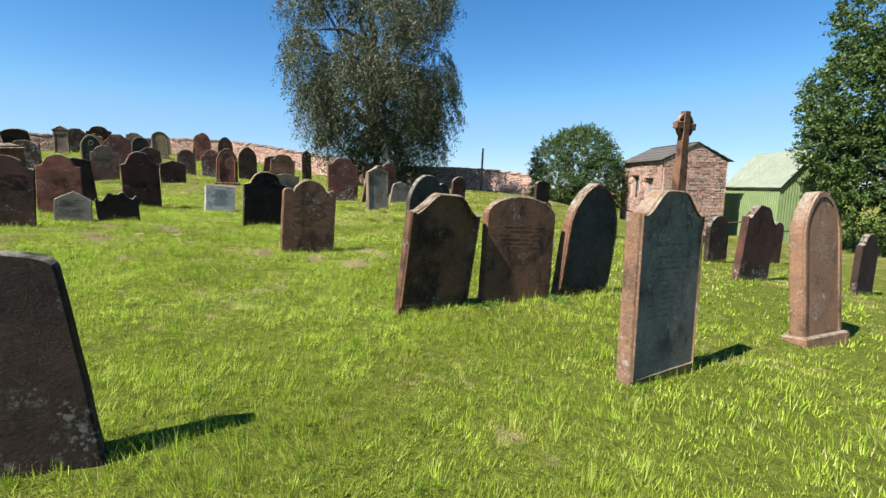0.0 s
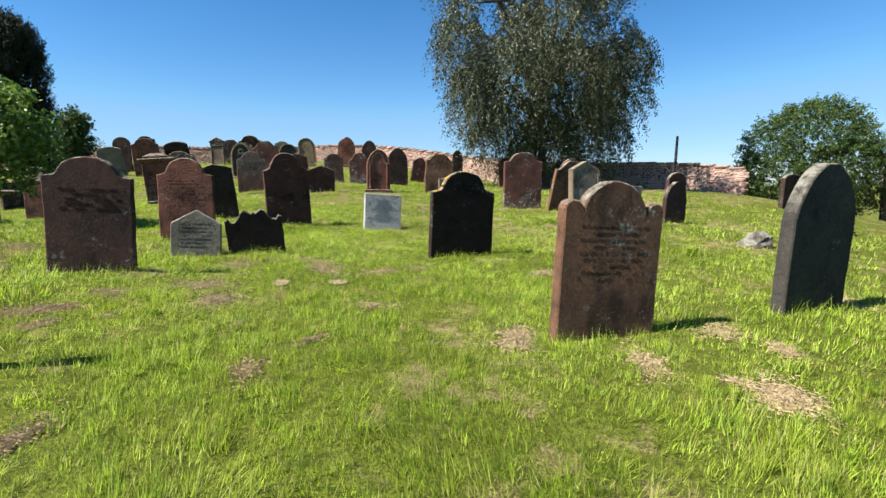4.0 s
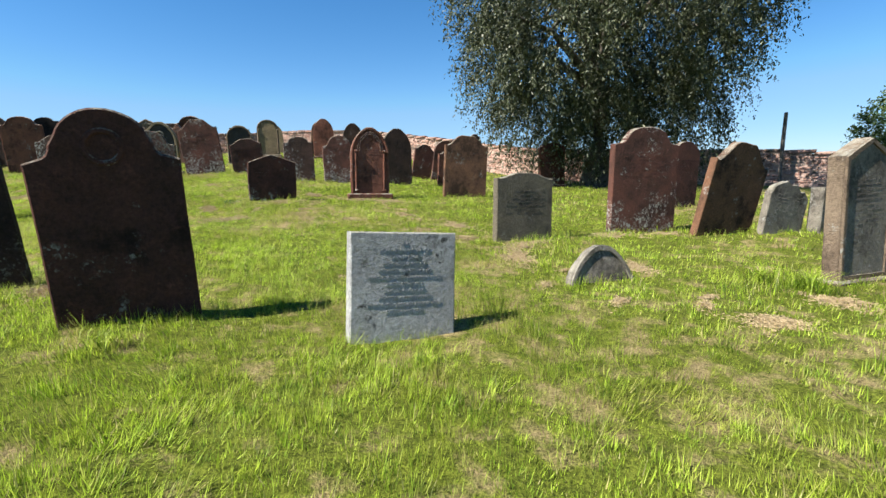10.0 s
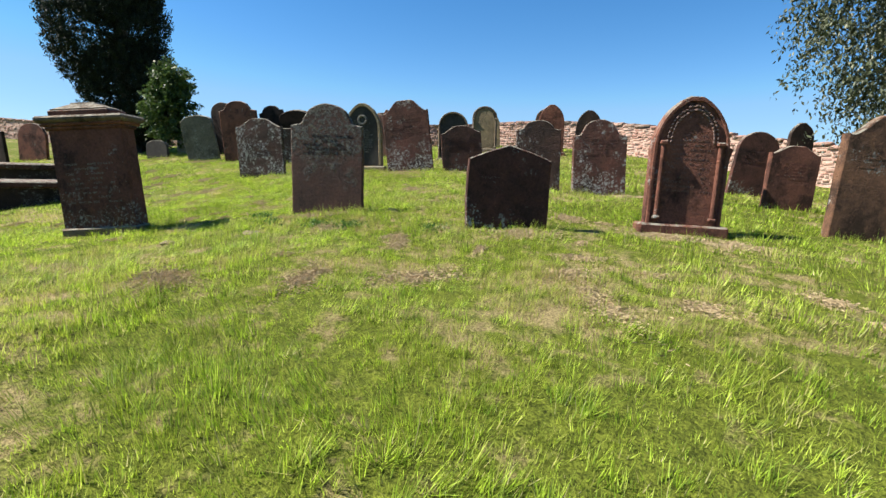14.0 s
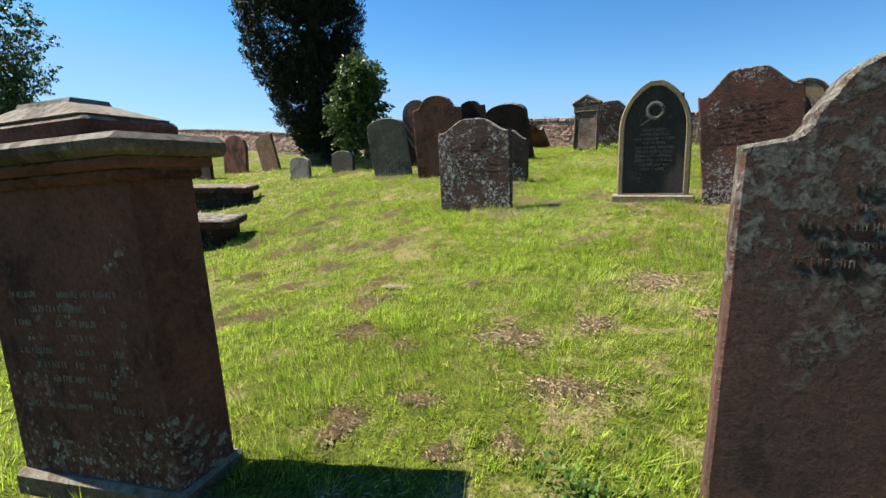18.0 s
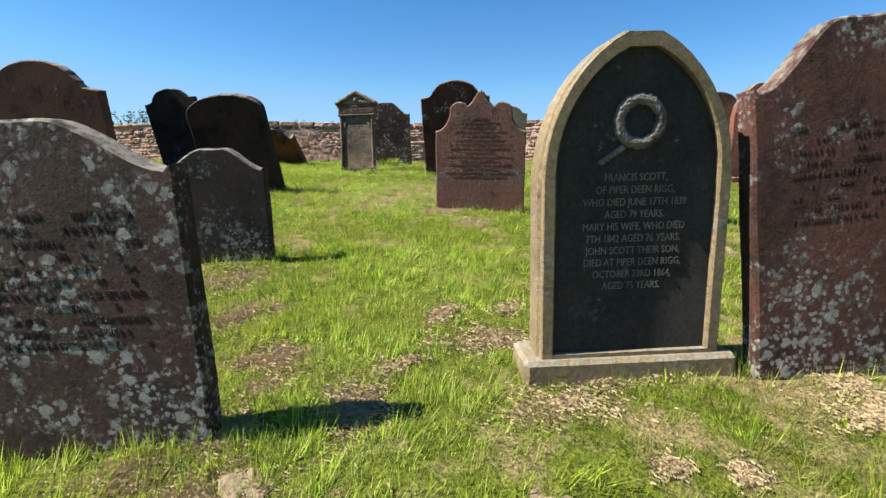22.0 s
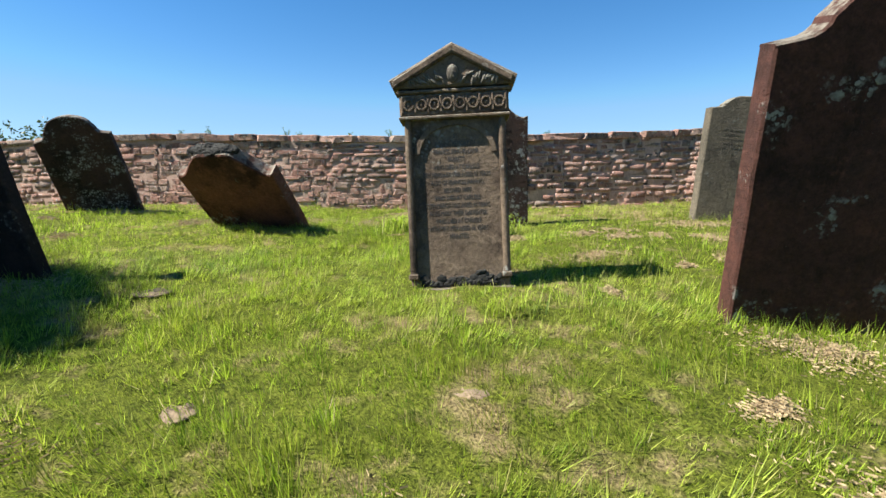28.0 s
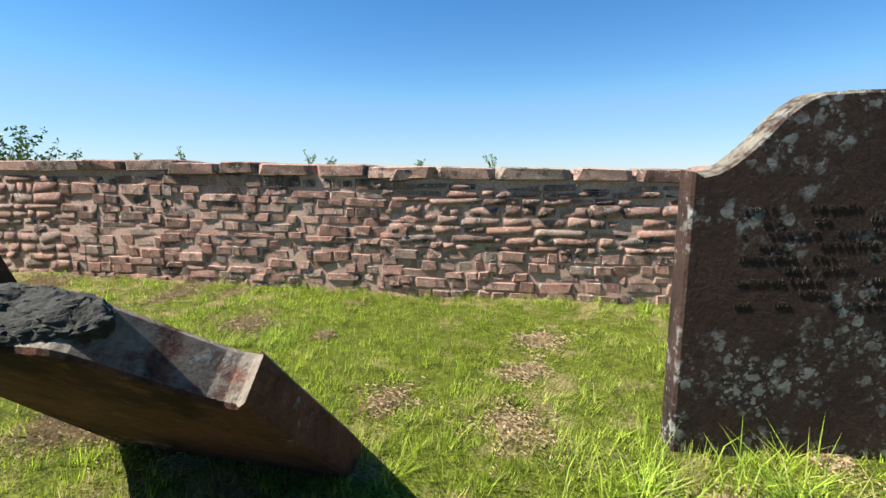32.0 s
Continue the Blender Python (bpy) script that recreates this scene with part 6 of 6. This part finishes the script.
def chain(a, b, sag):
    bm = bmesh.new()
    pts = [a.lerp(b, i / 14) - Vector((0, 0, sag * (1 - (2 * i / 14 - 1) ** 2))) for i in range(15)]
    tube(bm, pts, [0.022] * 15, 6)
    ob = new("chain", mesh_from("chain", bm, IRON))
    tagged(ob, "rusty iron chain hung between stone posts", "chain", "enclosure chains")


chain(P1, P2, 0.3)
chain(P2, P3, 0.3)
chain(P3, P4, 0.3)


def post_and_pole():
    x, y = 1.75, 29.75
    bm = bmesh.new()
    tube(bm, [Vector((0, 0, -0.4)), Vector((0, 0, 1.4)), Vector((0.03, 0, 3.62 - gz(x, y)))], [0.07, 0.065, 0.055], 10)
    ob = new("wooden_pole", mesh_from("wooden_pole", bm, POLE))
    ob.matrix_basis = pose(x, y, gz(x, y))
    tagged(ob, "plain dark weathered pole standing by the wall", "pole")


post_and_pole()


def weeds(x, y, n, size, seed, label, mat=None, tall=0.0):
    """A low clump of broad leaves, or of long grass blades."""
    rng = np.random.default_rng(seed)
    r = 0.22 * np.abs(rng.normal(0, 0.6, n))
    a = rng.uniform(0, 6.283, n)
    px, py = x + r * np.cos(a), y + r * np.sin(a)
    if tall:
        b = rng.uniform(0, 6.283, n)
        ln = tall * rng.uniform(0.5, 1.1, n)
        z = ground_z(px, py)
        w = 0.0032
        v = np.empty((n, 5, 3))
        for i, (u, s) in enumerate(((0, 1), (0, -1), (0.55, -0.8), (0.55, 0.8), (1, 0))):
            v[:, i] = np.stack([px + np.cos(b) * ln * u * u * 0.65 - np.sin(b) * w * s, py + np.sin(b) * ln * u * u * 0.65 + np.cos(b) * w * s, z + ln * (u - 0.35 * u * u)], -1)
        k = np.arange(n)[:, None] * 5
        f = np.concatenate([k + [0, 1, 2], k + [0, 2, 3], k + [3, 2, 4]], 0)
        v = v.reshape(-1, 3)
    else:
        p = np.stack([px, py, ground_z(px, py) + rng.uniform(0.01, 0.05, n)], -1)
        v, f = leaf_cards(p, None, size, rng, 0.75, -0.1)
    tagged(new("weed_clump", fast_mesh("weed_clump", v, f, mat or WEED)), label, "weeds", kind="stuff")


for i, (x, y) in enumerate(((-13.2, 18.35), (-12.75, 18.5), (-13.75, 18.2), (0.35, 5.95), (0.55, 6.0), (1.5, 6.55), (-14.3, 18.4), (-11.9, 18.9))):
    weeds(x, y, 260, 0.027, 100 + i, "low clump of broad green weeds in the turf")
for i, (x, y, n, t) in enumerate(((-25.1, 30.65, 300, 0.34), (-24.6, 30.9, 240, 0.36), (-24.0, 31.1, 260, 0.34), (-3.3, 15.9, 320, 0.34), (-2.2, 15.6, 300, 0.3), (-3.6, 16.2, 240, 0.3), (-2.2, 13.2, 300, 0.26), (-1.6, 13.8, 300, 0.26), (-22.9, 28.55, 160, 0.25), (-6.4, 13.4, 160, 0.15), (-6.9, 13.2, 160, 0.14), (-8.5, 13.1, 120, 0.2), (-7.5, 9.2, 160, 0.18), (-6.8, 9.9, 160, 0.17), (-1.0, 12.6, 260, 0.24))):
    weeds(x, y, n, 0, 200 + i, "tuft of long green grass", BLADE, t)

def wall_sprigs():
    rng = np.random.default_rng(9)
    for x, y, h in ((-30.8, 31.85, 0.13), (-30.2, 32.05, 0.20), (-28.8, 32.6, 0.19), (-28.6, 32.7, 0.12), (-27.7, 33.05, 0.11), (-27.0, 33.35, 0.17), (-24.5, 34.6, 0.12)):
        p = thing("wall_plant", pose(x, y, gz(x, y) + WALL_H + 0.03), "thin wild sprig growing from the wall coping", "plant", "sprigs on the wall")
        bm = bmesh.new()
        tips = []
        for k in range(5):
            tip = Vector((rng.uniform(-0.7, 0.7) * h, rng.uniform(-0.3, 0.3) * h, h * rng.uniform(0.6, 1.1)))
            tube(bm, [Vector((0, 0, -0.03)), tip * 0.5 + Vector((0, 0, 0.02)), tip], [0.004, 0.003, 0.0015], 5)
            tips += [tip * q for q in rng.uniform(0.35, 1.0, 9)]
        part("stem", bm, WEED, p)
        v, f = leaf_cards(np.array([tuple(q) for q in tips]), None, 0.032, rng, 0.5, 0.0)
        ob = new("leaves", fast_mesh("leaves", v, f, WEED))
        ob.parent = p


wall_sprigs()
boundary_wall()
